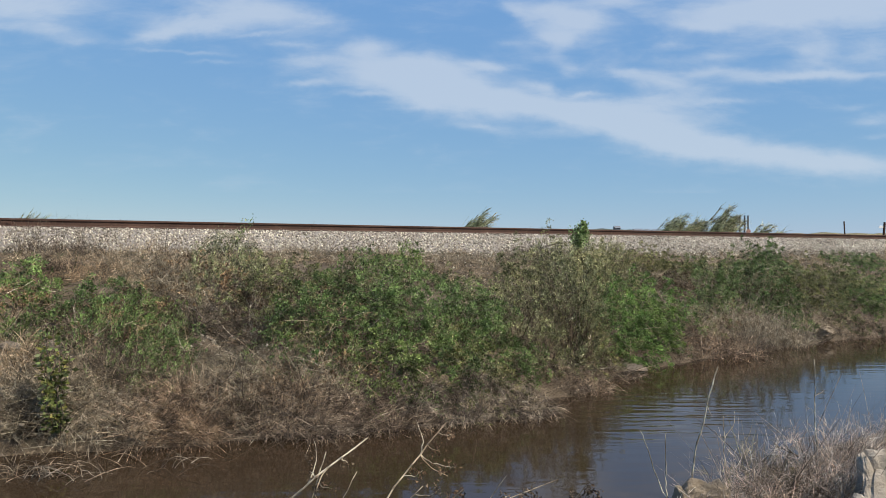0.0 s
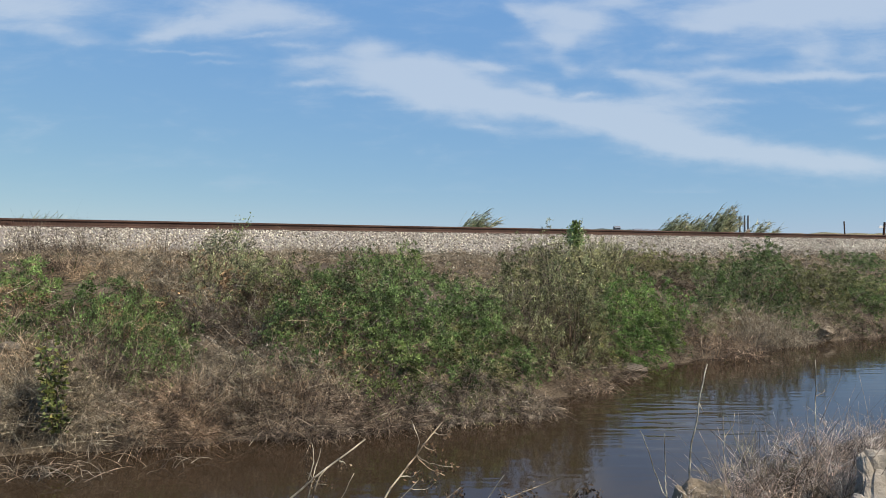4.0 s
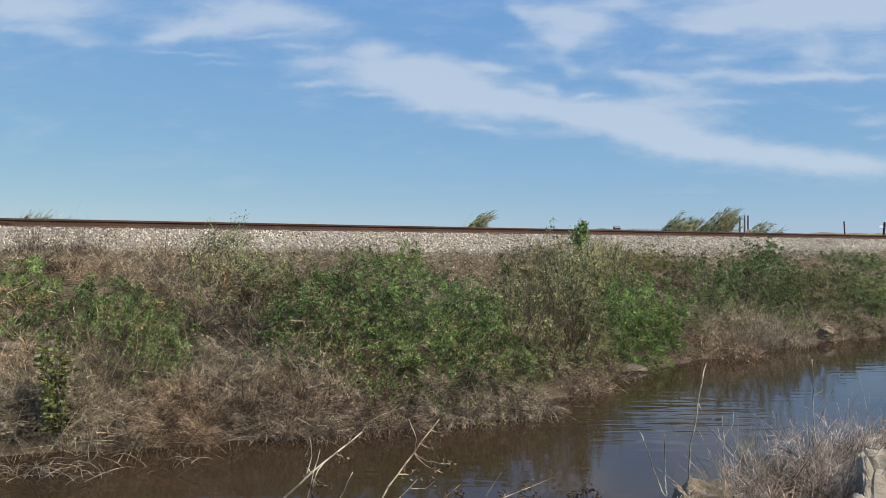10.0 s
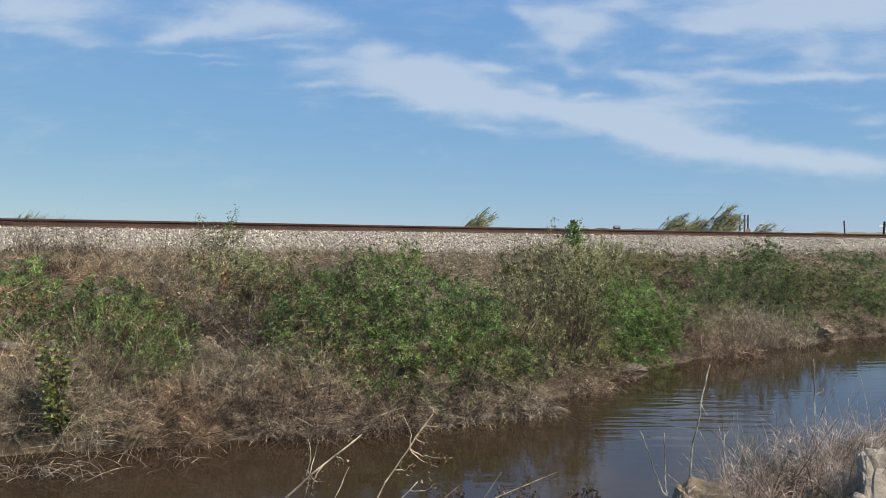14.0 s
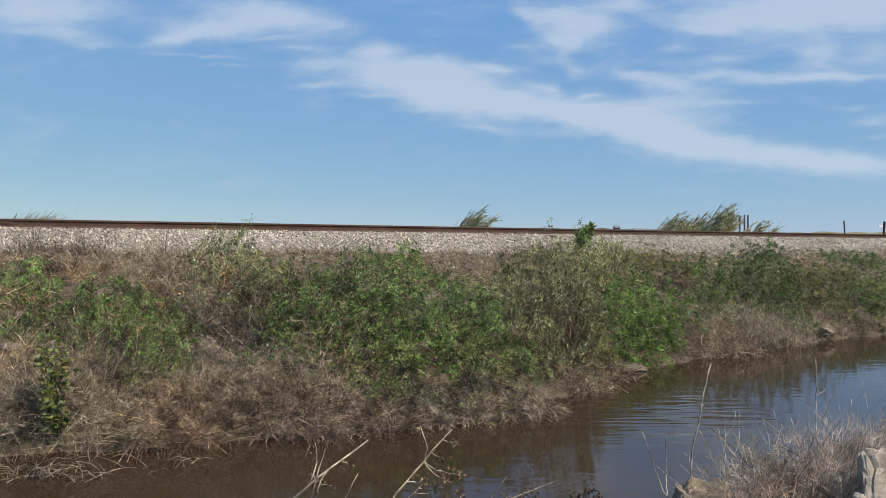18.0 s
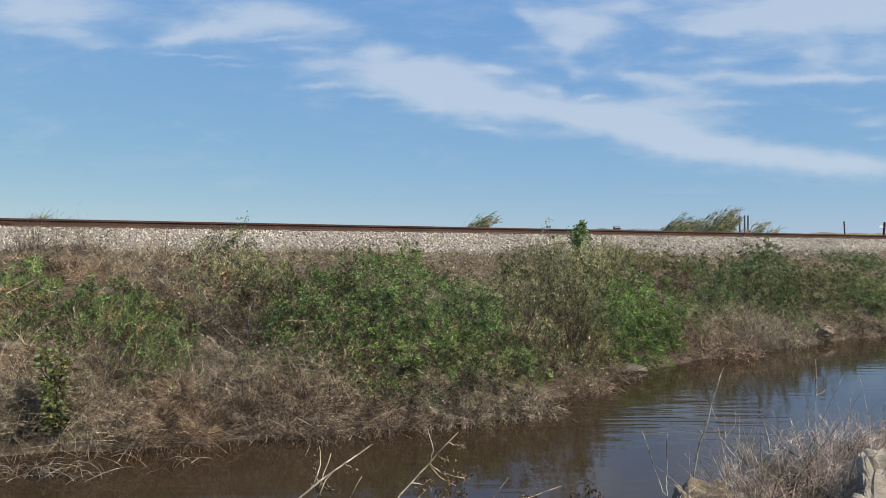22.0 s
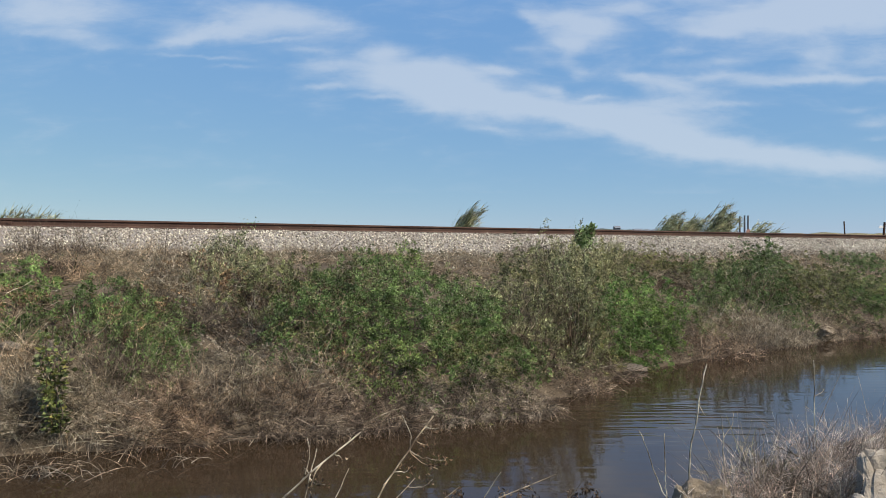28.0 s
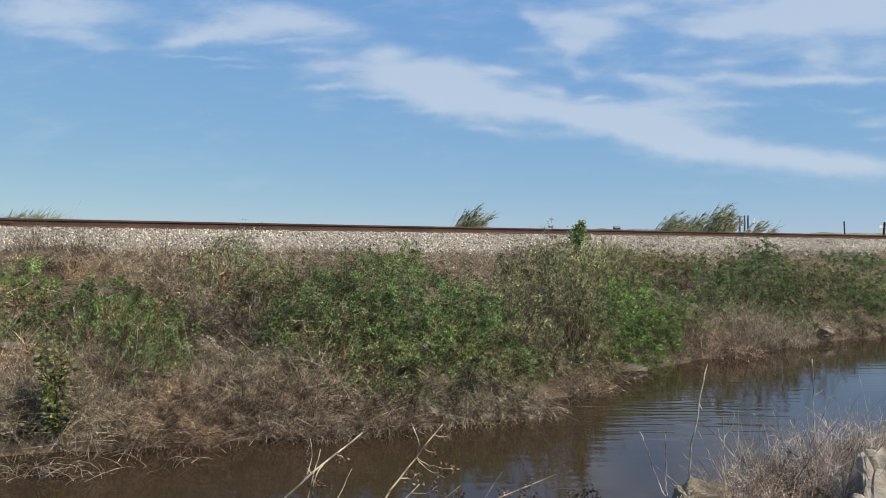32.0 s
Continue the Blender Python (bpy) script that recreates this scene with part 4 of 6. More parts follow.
def build_bushes():
    bush("vine_heap", -1.66, 9.10, 0.79, 0.73, 0.038, 12836, VINE, "green vines heaped over the bank among dry grass", 100)
    bush("vine_heap", -1.27, 10.88, 0.77, 0.53, 0.038, 10853, VINE, "dark green vines over the upper bank", 107)
    bush("vine_heap", -0.73, 9.50, 0.87, 0.76, 0.038, 15273, VINE, "dense green vines covering the bank", 114)
    bush("vine_heap", 0.05, 9.95, 0.97, 0.64, 0.038, 16000, VINE, "dense green vines covering the bank", 121)
    bush("vine_heap", 0.73, 10.40, 0.63, 0.61, 0.038, 8839, VINE, "dense green vines beside a twiggy grey shrub", 128)
    bush("vine_heap", -0.75, 8.46, 0.53, 0.53, 0.042, 6019, VINE, "lush dark green vines low on the bank", 135)
    bush("vine_heap", -0.10, 8.86, 0.68, 0.48, 0.038, 8382, VINE, "green vines thinning out above the waterline", 142)
    bush("vine_heap", 0.48, 8.88, 0.77, 0.36, 0.034, 9267, OLIVE, "dull green vines thinning out above the waterline", 149)
    bush("shrub", -0.64, 12.66, 0.46, 0.58, 0.046, 3609, VINE, "small dark green shrub at the top of the bank", 156, sway=1.4)
    bush("shrub", -1.39, 13.28, 0.35, 0.31, 0.038, 2504, VINE, "small green shrub at the top of the bank", 163, sway=1.3)
    bush("shrub", 3.57, 16.50, 0.74, 0.49, 0.049, 8978, GREY, "grey-green feathery shrub tossing in the wind", 170, sway=2.4, narrow=0.4)
    bush("shrub", 3.06, 14.38, 0.93, 1.27, 0.049, 16000, GREY, "grey-green feathery shrub tossing in the wind", 177, sway=2.2, narrow=0.35, shoot=0.15)
    bush("shrub", 1.87, 11.74, 0.72, 1.55, 0.049, 13584, GREY, "twiggy grey shrub with sparse leaves", 184, sway=1.6, twigs=260, narrow=0.4)
    bush("shrub", 1.47, 10.24, 0.62, 0.59, 0.049, 4494, GREY, "bare grey twigs of a half-dead shrub", 191, sway=1.0, twigs=1000, narrow=0.4)
    bush("shrub", 2.33, 11.18, 0.57, 0.72, 0.034, 7741, OLIVE, "olive green shrub on the bank", 198, sway=1.4, narrow=0.4)
    bush("vine_heap", 3.93, 13.30, 0.60, 0.81, 0.038, 14132, BRIGHT, "bright green vines beside dry reeds", 205, sway=1.0)
    bush("vine_heap", 3.28, 12.96, 0.68, 0.90, 0.038, 13914, BRIGHT, "bright green vines under a grey shrub", 212, sway=1.0)
    bush("shrub", 2.04, 11.12, 0.60, 1.52, 0.046, 9800, GREY, "tall twiggy grey-green shrub above the waterline", 219, sway=1.4, twigs=160, narrow=0.38, shoot=0.1)
    bush("shrub", 1.23, 11.14, 0.62, 0.90, 0.049, 8196, GREY, "dusty green shrub on the bank", 226, sway=1.3, narrow=0.45)
    bush("shrub", 1.95, 14.48, 0.88, 1.12, 0.034, 16000, OLIVE, "dusty olive shrub on the upper bank", 233, sway=1.5, narrow=0.45)
    bush("vine_heap", 0.75, 9.58, 0.58, 0.55, 0.034, 9633, VINE, "green vines low on the bank", 240)
    bush("vine_heap", 4.25, 14.66, 0.98, 0.83, 0.042, 16000, BRIGHT, "bright green vines in full sun", 247, sway=1.2)
    bush("vine_heap", 3.21, 12.10, 0.74, 0.43, 0.038, 11217, BRIGHT, "bright green vines low on the bank", 254, sway=0.8)
    bush("vine_heap", 3.98, 13.04, 0.50, 0.44, 0.038, 5530, VINE, "green vines beside dry reeds", 261, sway=0.8)
    bush("shrub", 5.93, 15.26, 0.52, 1.17, 0.038, 13923, VINE, "dark green upright shrub on the bank", 268, sway=1.6)
    bush("shrub", 7.52, 16.45, 0.95, 1.42, 0.042, 16000, VINE, "dark green shrub below the track", 275, sway=1.6)
    bush("shrub", 10.32, 22.12, 0.58, 0.54, 0.038, 9184, VINE, "small dark green shrub by the ballast", 282, sway=1.8)
    bush("shrub", 7.39, 18.70, 1.14, 0.49, 0.038, 16000, OLIVE, "dull green shrub below the track", 289, sway=1.3)
    bush("shrub", 6.35, 18.78, 0.86, 0.39, 0.034, 8631, OLIVE, "brownish green shrub below the track", 296, sway=1.3)
    bush("shrub", 9.35, 17.80, 0.90, 1.01, 0.038, 16000, OLIVE, "olive green shrub below the track", 303, sway=1.2)
    bush("shrub", 11.50, 19.76, 1.10, 0.56, 0.038, 16000, OLIVE, "olive green shrub below the track", 310, sway=1.2)
    bush("shrub", 11.18, 17.96, 0.91, 0.54, 0.038, 14301, VINE, "green shrub on the bank", 317, sway=1.0)
    bush("shrub", 9.56, 16.90, 0.86, 0.38, 0.038, 9218, OLIVE, "olive green shrub on the bank", 324, sway=1.0)
    bush("shrub", 7.94, 16.12, 0.74, 0.36, 0.038, 7017, VINE, "green shrub on the bank", 331, sway=1.0)
    bush("shrub", -5.64, 9.26, 0.45, 0.47, 0.038, 6684, VINE, "dark green shrub below the ballast", 338, sway=1.4)
    bush("vine_heap", -4.51, 8.96, 0.68, 0.38, 0.038, 7883, VINE, "green vines over the upper bank", 345)
    bush("vine_heap", -4.89, 8.60, 0.52, 0.28, 0.038, 3637, VINE, "green vines among dry grass", 352)
    bush("shrub", -3.80, 8.36, 0.56, 0.48, 0.038, 8200, VINE, "green feathery shrub tossing in the wind", 359, sway=2.0, narrow=0.35, shoot=0.15)
    bush("vine_heap", -3.80, 9.10, 0.46, 0.33, 0.038, 3565, VINE, "green vines among dry grass", 366)
    bush("shrub", 3.30, 17.58, 0.82, 0.66, 0.049, 9591, GREY, "pale grey-green feathery shrub beside the ballast", 373, sway=2.2, narrow=0.35, shoot=0.15)
    bush("shrub", 4.32, 18.26, 0.74, 0.71, 0.049, 8502, GREY, "pale grey-green feathery shrub beside the ballast", 380, sway=2.2, narrow=0.35, shoot=0.15)
    bush("shrub", 5.62, 18.90, 0.69, 0.61, 0.034, 10796, OLIVE, "olive shrub beside the ballast", 387, sway=1.6)
    bush("shrub", -3.27, 8.14, 0.48, 0.50, 0.034, 5200, VINE, "green shrub among dead brush", 394, sway=1.0)
    bush("shrub", -3.42, 7.72, 0.36, 0.46, 0.036, 3000, VINE, "feathery green weeds among tan dead grass", 397, sway=1.6, narrow=0.35, shoot=0.12)
    bush("shrub", -3.23, 10.34, 0.65, 0.53, 0.049, 4563, GREY, "grey-green feathery shrub below the ballast", 401, sway=2.0, narrow=0.35, shoot=0.15)
    bush("shrub", -2.61, 9.76, 0.55, 0.52, 0.034, 6967, OLIVE, "dull green shrub on the bank", 408, sway=1.3)
    bush("shrub", 1.57, 15.92, 0.23, 0.31, 0.038, 910, YELLOW, "yellowish weed on the upper bank", 415, sway=2.0, twigs=14)
    bush("weed", -3.29, 8.96, 0.15, 0.13, 0.053, 120, YELLOW, "small yellow-green weed on the bank", 422, sway=1.0, twigs=8)
    bush("weed", -3.33, 7.08, 0.07, 0.11, 0.046, 120, YELLOW, "small yellow-green weed near the waterline", 429, sway=1.0, twigs=8)
    bush("weed", 3.06, 11.56, 0.47, 0.12, 0.034, 2240, YELLOW, "low yellow-green weeds near the waterline", 436, sway=0.6, twigs=14, branches=0)
    bush("weed", -3.02, 6.20, 0.05, 0.08, 0.068, 120, YELLOW, "small green weed at the water edge", 443, sway=0.6, twigs=6)
    bush("weed", -2.26, 7.86, 0.32, 0.13, 0.038, 629, OLIVE, "low olive weeds above the waterline", 450, sway=0.5, twigs=14)
    bush("vine_heap", -1.20, 9.04, 0.41, 0.23, 0.038, 1010, VINE, "green vines spreading over the bank", 457, sway=1.1)
    bush("shrub", 0.27, 9.22, 0.35, 0.31, 0.038, 1205, OLIVE, "dull olive shrub on the bank", 464, sway=1.1)
    bush("vine_heap", 0.47, 12.28, 0.71, 0.26, 0.038, 4737, VINE, "green vines spreading over the bank", 471, sway=1.1)
    bush("shrub", 0.36, 12.30, 0.50, 0.40, 0.038, 3287, OLIVE, "dull olive shrub on the bank", 478, sway=1.1)
    bush("shrub", -1.82, 9.00, 0.45, 0.30, 0.038, 1580, OLIVE, "dull olive shrub on the bank", 485, sway=1.1)
    bush("shrub", -1.19, 8.52, 0.46, 0.36, 0.038, 2958, BROWN, "withered brown weeds on the bank", 492, sway=1.1)
    bush("vine_heap", 0.65, 10.06, 0.56, 0.40, 0.038, 3356, VINE, "green vines spreading over the bank", 499, sway=1.1)
    bush("shrub", -0.98, 10.54, 0.47, 0.30, 0.038, 1806, BROWN, "withered brown weeds on the bank", 506, sway=1.1)
    bush("vine_heap", -1.96, 9.56, 0.56, 0.32, 0.038, 3453, VINE, "green vines spreading over the bank", 513, sway=1.1)
    bush("shrub", -1.62, 8.82, 0.30, 0.36, 0.038, 1372, OLIVE, "dull olive shrub on the bank", 520, sway=1.1)
    bush("shrub", -1.45, 10.26, 0.54, 0.31, 0.038, 2934, BROWN, "withered brown weeds on the bank", 527, sway=1.1)
    bush("shrub", -2.20, 11.10, 0.43, 0.43, 0.038, 2463, OLIVE, "dull olive shrub on the bank", 534, sway=1.1)
    bush("vine_heap", -1.61, 8.40, 0.34, 0.20, 0.038, 1006, VINE, "green vines spreading over the bank", 541, sway=1.1)
    bush("vine_heap", 0.53, 8.80, 0.46, 0.37, 0.038, 1459, VINE, "green vines spreading over the bank", 548, sway=1.1)
    bush("shrub", -1.36, 10.76, 0.54, 0.43, 0.038, 4138, OLIVE, "dull olive shrub on the bank", 555, sway=1.1)
    bush("vine_heap", -1.47, 10.82, 0.48, 0.28, 0.038, 2059, VINE, "green vines spreading over the bank", 562, sway=1.1)
    bush("vine_heap", 8.85, 20.48, 0.69, 0.38, 0.038, 5633, VINE, "green vines spreading over the bank", 569, sway=1.1)
    bush("shrub", 12.30, 19.32, 0.85, 0.37, 0.038, 8628, OLIVE, "dull olive shrub on the bank", 576, sway=1.1)
    bush("vine_heap", 6.52, 18.72, 0.69, 0.48, 0.038, 3649, VINE, "green vines spreading over the bank", 583, sway=1.1)
    bush("vine_heap", 8.89, 17.86, 0.73, 0.30, 0.038, 5967, VINE, "green vines spreading over the bank", 590, sway=1.1)
    bush("shrub", 10.98, 19.34, 1.13, 0.44, 0.038, 8898, OLIVE, "dull olive shrub on the bank", 597, sway=1.1)
    bush("shrub", 9.35, 19.42, 0.86, 0.49, 0.038, 6793, OLIVE, "dull olive shrub on the bank", 604, sway=1.1)
    bush("vine_heap", 10.06, 20.82, 0.82, 0.41, 0.038, 4816, VINE, "green vines spreading over the bank", 611, sway=1.1)
    bush("vine_heap", 8.56, 18.68, 0.77, 0.53, 0.038, 5291, VINE, "green vines spreading over the bank", 618, sway=1.1)
    bush("vine_heap", 12.60, 19.86, 1.12, 0.50, 0.038, 13866, VINE, "green vines spreading over the bank", 625, sway=1.1)
    bush("shrub", 5.76, 16.82, 0.74, 0.49, 0.038, 5932, BROWN, "withered brown weeds on the bank", 632, sway=1.1)
    bush("vine_heap", 7.24, 16.70, 0.90, 0.42, 0.038, 9147, VINE, "green vines spreading over the bank", 639, sway=1.1)
    bush("shrub", 6.20, 15.64, 0.84, 0.33, 0.038, 5604, BROWN, "withered brown weeds on the bank", 646, sway=1.1)
    bush("shrub", 5.11, 14.48, 0.84, 0.37, 0.038, 4063, OLIVE, "dull olive shrub on the bank", 653, sway=1.1)
    bush("shrub", 5.52, 14.96, 0.75, 0.26, 0.038, 3496, BROWN, "withered brown weeds on the bank", 660, sway=1.1)
    bush("shrub", 8.65, 18.30, 0.79, 0.40, 0.038, 7205, BROWN, "withered brown weeds on the bank", 667, sway=1.1)
    bush("vine_heap", 14.28, 23.28, 1.30, 0.42, 0.038, 16000, VINE, "green vines spreading over the bank", 674, sway=1.1)
    bush("shrub", -3.64, 9.06, 0.50, 0.25, 0.038, 2689, OLIVE, "dull olive shrub on the bank", 681, sway=1.1)
    bush("shrub", -3.70, 8.86, 0.47, 0.37, 0.038, 2332, BROWN, "withered brown weeds on the bank", 688, sway=1.1)
    bush("vine_heap", -5.08, 8.08, 0.37, 0.33, 0.038, 1706, VINE, "green vines spreading over the bank", 695, sway=1.1)
    bush("shrub", -5.55, 8.86, 0.49, 0.36, 0.038, 2209, BROWN, "withered brown weeds on the bank", 702, sway=1.1)
    bush("shrub", -4.05, 9.76, 0.46, 0.30, 0.038, 2643, BROWN, "withered brown weeds on the bank", 709, sway=1.1)
    bush("shrub", -4.37, 8.20, 0.45, 0.26, 0.038, 1333, BROWN, "withered brown weeds on the bank", 716, sway=1.1)
    bush("shrub", -4.36, 8.72, 0.48, 0.34, 0.038, 1614, BROWN, "withered brown weeds on the bank", 723, sway=1.1)
    bush("shrub", -3.83, 8.20, 0.37, 0.21, 0.038, 1402, BROWN, "withered brown weeds on the bank", 730, sway=1.1)
    bush("shrub", -3.87, 9.60, 0.35, 0.32, 0.038, 1264, BROWN, "withered brown weeds on the bank", 737, sway=1.1)
    bush("shrub", -2.99, 11.54, 0.47, 0.39, 0.038, 2490, GREY, "grey-green weedy shrub on the bank", 744, sway=1.1)
    bush("shrub", -2.88, 10.00, 0.43, 0.29, 0.038, 1541, BROWN, "withered brown weeds on the bank", 751, sway=1.1)
    bush("shrub", -2.15, 9.90, 0.50, 0.35, 0.038, 2244, OLIVE, "dull olive shrub on the bank", 758, sway=1.1)
    bush("shrub", -2.47, 9.94, 0.57, 0.33, 0.038, 3041, BROWN, "withered brown weeds on the bank", 765, sway=1.1)
    bush("shrub", -3.18, 10.32, 0.50, 0.44, 0.038, 2532, BROWN, "withered brown weeds on the bank", 772, sway=1.1)
    bush("shrub", -3.93, 11.04, 0.60, 0.30, 0.038, 4350, BROWN, "withered brown weeds on the bank", 779, sway=1.1)
    bush("shrub", 1.53, 11.00, 0.55, 0.38, 0.038, 2144, OLIVE, "dull olive shrub on the bank", 786, sway=1.1)
    bush("shrub", 4.20, 16.98, 0.85, 0.35, 0.038, 5340, BROWN, "withered brown weeds on the bank", 793, sway=1.1)
    bush("shrub", 2.81, 14.12, 0.74, 0.25, 0.038, 4075, GREY, "grey-green weedy shrub on the bank", 800, sway=1.1)
    bush("shrub", 1.67, 12.46, 0.57, 0.32, 0.038, 4229, GREY, "grey-green weedy shrub on the bank", 807, sway=1.1)
    brush_heap("dead_brush", 6.64, 14.56, 1.04, 0.95, 2300, TAN, "tan dead reeds on the bank", 700, length=0.5, up=(0.5, 1.8))
    brush_heap("dead_brush", 5.17, 14.26, 0.43, 0.78, 840, TAN, "tan dead reeds between green shrubs", 705, length=0.36)
    brush_heap("dead_brush", 8.36, 15.92, 0.85, 0.52, 960, TAN, "tan dry grass on the bank", 710)
    brush_heap("dead_brush", 5.18, 13.10, 0.82, 0.43, 1200, BRUSH, "dead brush over the waterline", 715)
    brush_heap("dead_brush", 0.80, 8.52, 0.57, 0.42, 2160, PALEBRUSH, "grey dead brush arching over the water", 720, length=0.4, lean=(0.0, -0.25), droop=0.95)
    brush_heap("dead_brush", -0.03, 8.22, 0.51, 0.37, 1920, PALEBRUSH, "grey dead brush arching over the water", 725, length=0.4, lean=(0.0, -0.25), droop=0.95)
    brush_heap("dead_brush", -0.79, 7.86, 0.49, 0.36, 1920, BRUSH, "grey dead brush arching over the water", 730, length=0.36, lean=(0.1, -0.25))
    brush_heap("dead_brush", -1.51, 7.60, 0.54, 0.36, 1920, BRUSH, "grey brown dead brush along the waterline", 735, length=0.36, lean=(0.1, -0.25))
    brush_heap("dead_brush", -2.18, 7.64, 0.53, 0.38, 1920, BRUSH, "grey brown dead brush along the waterline", 740, length=0.36, lean=(0.1, -0.25))
    brush_heap("dead_brush", -2.79, 7.34, 0.51, 0.37, 1680, BRUSH, "dead stalks leaning over the waterline", 745, length=0.4, lean=(0.3, -0.3))
    brush_heap("dead_brush", -3.28, 7.20, 0.43, 0.44, 1440, STRAW, "dead stalks leaning over the waterline", 750, length=0.4, lean=(0.3, -0.3))
    brush_heap("dead_brush", -4.25, 7.20, 0.41, 0.38, 1440, STRAW, "dead stalks fallen towards the water", 755, length=0.4, lean=(0.2, -0.3))
    brush_heap("dead_brush", -3.21, 9.10, 0.41, 0.47, 620, MAUVE, "dark mauve dead brush on the bank", 760, length=0.36)
    brush_heap("dead_brush", -3.50, 7.76, 0.42, 0.40, 1080, MAUVE, "dark mauve dead brush on the bank", 765, length=0.45)
    brush_heap("dead_brush", -2.65, 9.20, 0.49, 0.48, 420, BRUSH, "grey tangled bare brush on the bank", 770, length=0.36)
    brush_heap("dead_brush", -4.34, 7.18, 0.45, 0.56, 1920, TAN, "tan dry grass lying on the bank", 775, length=0.4)
    brush_heap("dead_brush", -3.74, 7.26, 0.39, 0.47, 1200, TAN, "tan dry grass lying on the bank", 780, length=0.4)
    brush_heap("dead_brush", -2.34, 7.92, 0.64, 0.46, 1680, TAN, "tan dry grass lying on the bank", 785, length=0.36)
    brush_heap("dead_brush", -2.75, 7.46, 0.53, 0.44, 1440, STRAW, "tan dry grass above the waterline", 790, length=0.36)
    brush_heap("dead_brush", -1.52, 8.32, 0.45, 0.49, 960, TAN, "tan dry grass among vines", 795, length=0.36)
    brush_heap("dead_brush", -4.72, 7.62, 0.46, 0.40, 1300, TAN, "thick tan dry grass on the bank", 956, length=0.45)
    brush_heap("dead_brush", -6.80, 12.78, 0.69, 0.30, 840, BRUSH, "brown dead weeds at the edge of the ballast", 800, length=0.35)
    brush_heap("dead_brush", -4.52, 10.82, 0.77, 0.35, 1200, TAN, "tan dry grass below the ballast", 805, length=0.4)
    brush_heap("dead_brush", -2.54, 13.92, 0.87, 0.33, 840, TAN, "tan dry grass below the ballast", 810, length=0.35)
    brush_heap("dead_brush", 0.77, 16.92, 1.06, 0.44, 840, TAN, "brown dead weeds at the edge of the ballast", 815, length=0.35)
    brush_heap("dead_brush", 2.70, 18.86, 0.67, 0.49, 600, BRUSH, "brown dead weeds at the edge of the ballast", 820, length=0.4)
    brush_heap("dead_brush", 5.30, 19.40, 0.69, 0.40, 528, TAN, "tan dry grass below the ballast", 825, length=0.4)
    brush_heap("dead_brush", 5.58, 16.90, 0.76, 0.48, 600, BRUSH, "brown dead brush below the track", 830, length=0.4)
    brush_heap("dead_brush", 2.67, 10.90, 0.39, 0.23, 720, BRUSH, "dead brush over the waterline", 835, length=0.3, lean=(0.1, -0.25))
    brush_heap("dead_brush", 1.91, 9.96, 0.53, 0.34, 1200, PALEBRUSH, "grey dead brush arching over the water", 840, length=0.36, lean=(0.0, -0.25), droop=0.95)
    brush_heap("dead_brush", 9.74, 16.28, 0.87, 0.38, 840, BRUSH, "dead brush along the waterline", 845)
    brush_heap("dead_brush", 1.55, 11.14, 0.40, 0.80, 360, MAUVE, "bare upright grey twigs of a dead shrub", 850, length=0.6, droop=0.08, up=(1.4, 2.6), sway=0.9)
    brush_heap("dead_brush", 2.20, 13.44, 0.43, 0.87, 264, TWIG, "bare upright grey twigs of a dead shrub", 855, length=0.7, droop=0.08, up=(1.2, 2.4), sway=0.9)
    brush_heap("dead_brush", 1.00, 10.18, 0.27, 0.53, 528, TWIG, "bare dark twigs among vines", 860, length=0.5, droop=0.1, up=(1.0, 2.2))
    brush_heap("dead_brush", -5.88, 10.50, 0.38, 0.30, 1008, MAUVE, "dark brown dead weeds at the edge of the ballast", 865, length=0.3)
    brush_heap("dead_brush", -5.11, 10.58, 0.57, 0.28, 1008, TAN, "pale dry grass below the ballast", 870, length=0.36)
    brush_heap("dead_brush", -3.89, 9.88, 0.62, 0.31, 1008, TAN, "pale dry grass below the ballast", 875, length=0.36)
    brush_heap("dead_brush", -3.22, 9.12, 0.37, 0.36, 520, MAUVE, "dark mauve dead brush round a hollow", 880, length=0.34)
    brush_heap("dead_brush", -2.85, 9.50, 0.47, 0.35, 640, MAUVE, "dark mauve dead brush round a hollow", 885, length=0.34)
    brush_heap("dead_brush", -4.96, 7.94, 0.28, 0.27, 720, TAN, "tan dry grass on the bank", 890, length=0.4)
    brush_heap("dead_brush", -4.30, 8.02, 0.36, 0.27, 912, BRUSH, "grey brown dead stems on the bank", 895, length=0.36)
    brush_heap("dead_brush", -4.49, 7.38, 0.40, 0.38, 1200, TAN, "bleached dry grass lying on the bank", 900, length=0.42)
    brush_heap("dead_brush", -3.89, 7.54, 0.37, 0.33, 912, TAN, "bleached dry grass lying on the bank", 905, length=0.4)
    brush_heap("dead_brush", -1.82, 7.90, 0.42, 0.35, 1008, STRAW, "tan dry grass above the waterline", 910, length=0.36)
    brush_heap("dead_brush", -3.73, 8.06, 0.29, 0.31, 720, MAUVE, "dark mauve dead brush on the bank", 915, length=0.36)
    brush_heap("dead_brush", 7.77, 17.84, 0.64, 0.56, 624, MAUVE, "dark mauve dead brush below the track", 920, length=0.36)
    brush_heap("dead_brush", 6.05, 17.88, 0.80, 0.51, 720, TAN, "pale dry grass below the track", 925, length=0.36)
    brush_heap("dead_brush", 2.07, 11.26, 0.40, 0.59, 480, TWIG, "bare dark twigs of a dead shrub", 930, length=0.5, droop=0.1, up=(1.0, 2.2))
    brush_heap("dead_brush", -2.73, 9.22, 0.49, 0.41, 360, PALETWIG, "thick grey bare stems arching over a dark hollow", 935, length=0.5, droop=0.5, width=0.014)
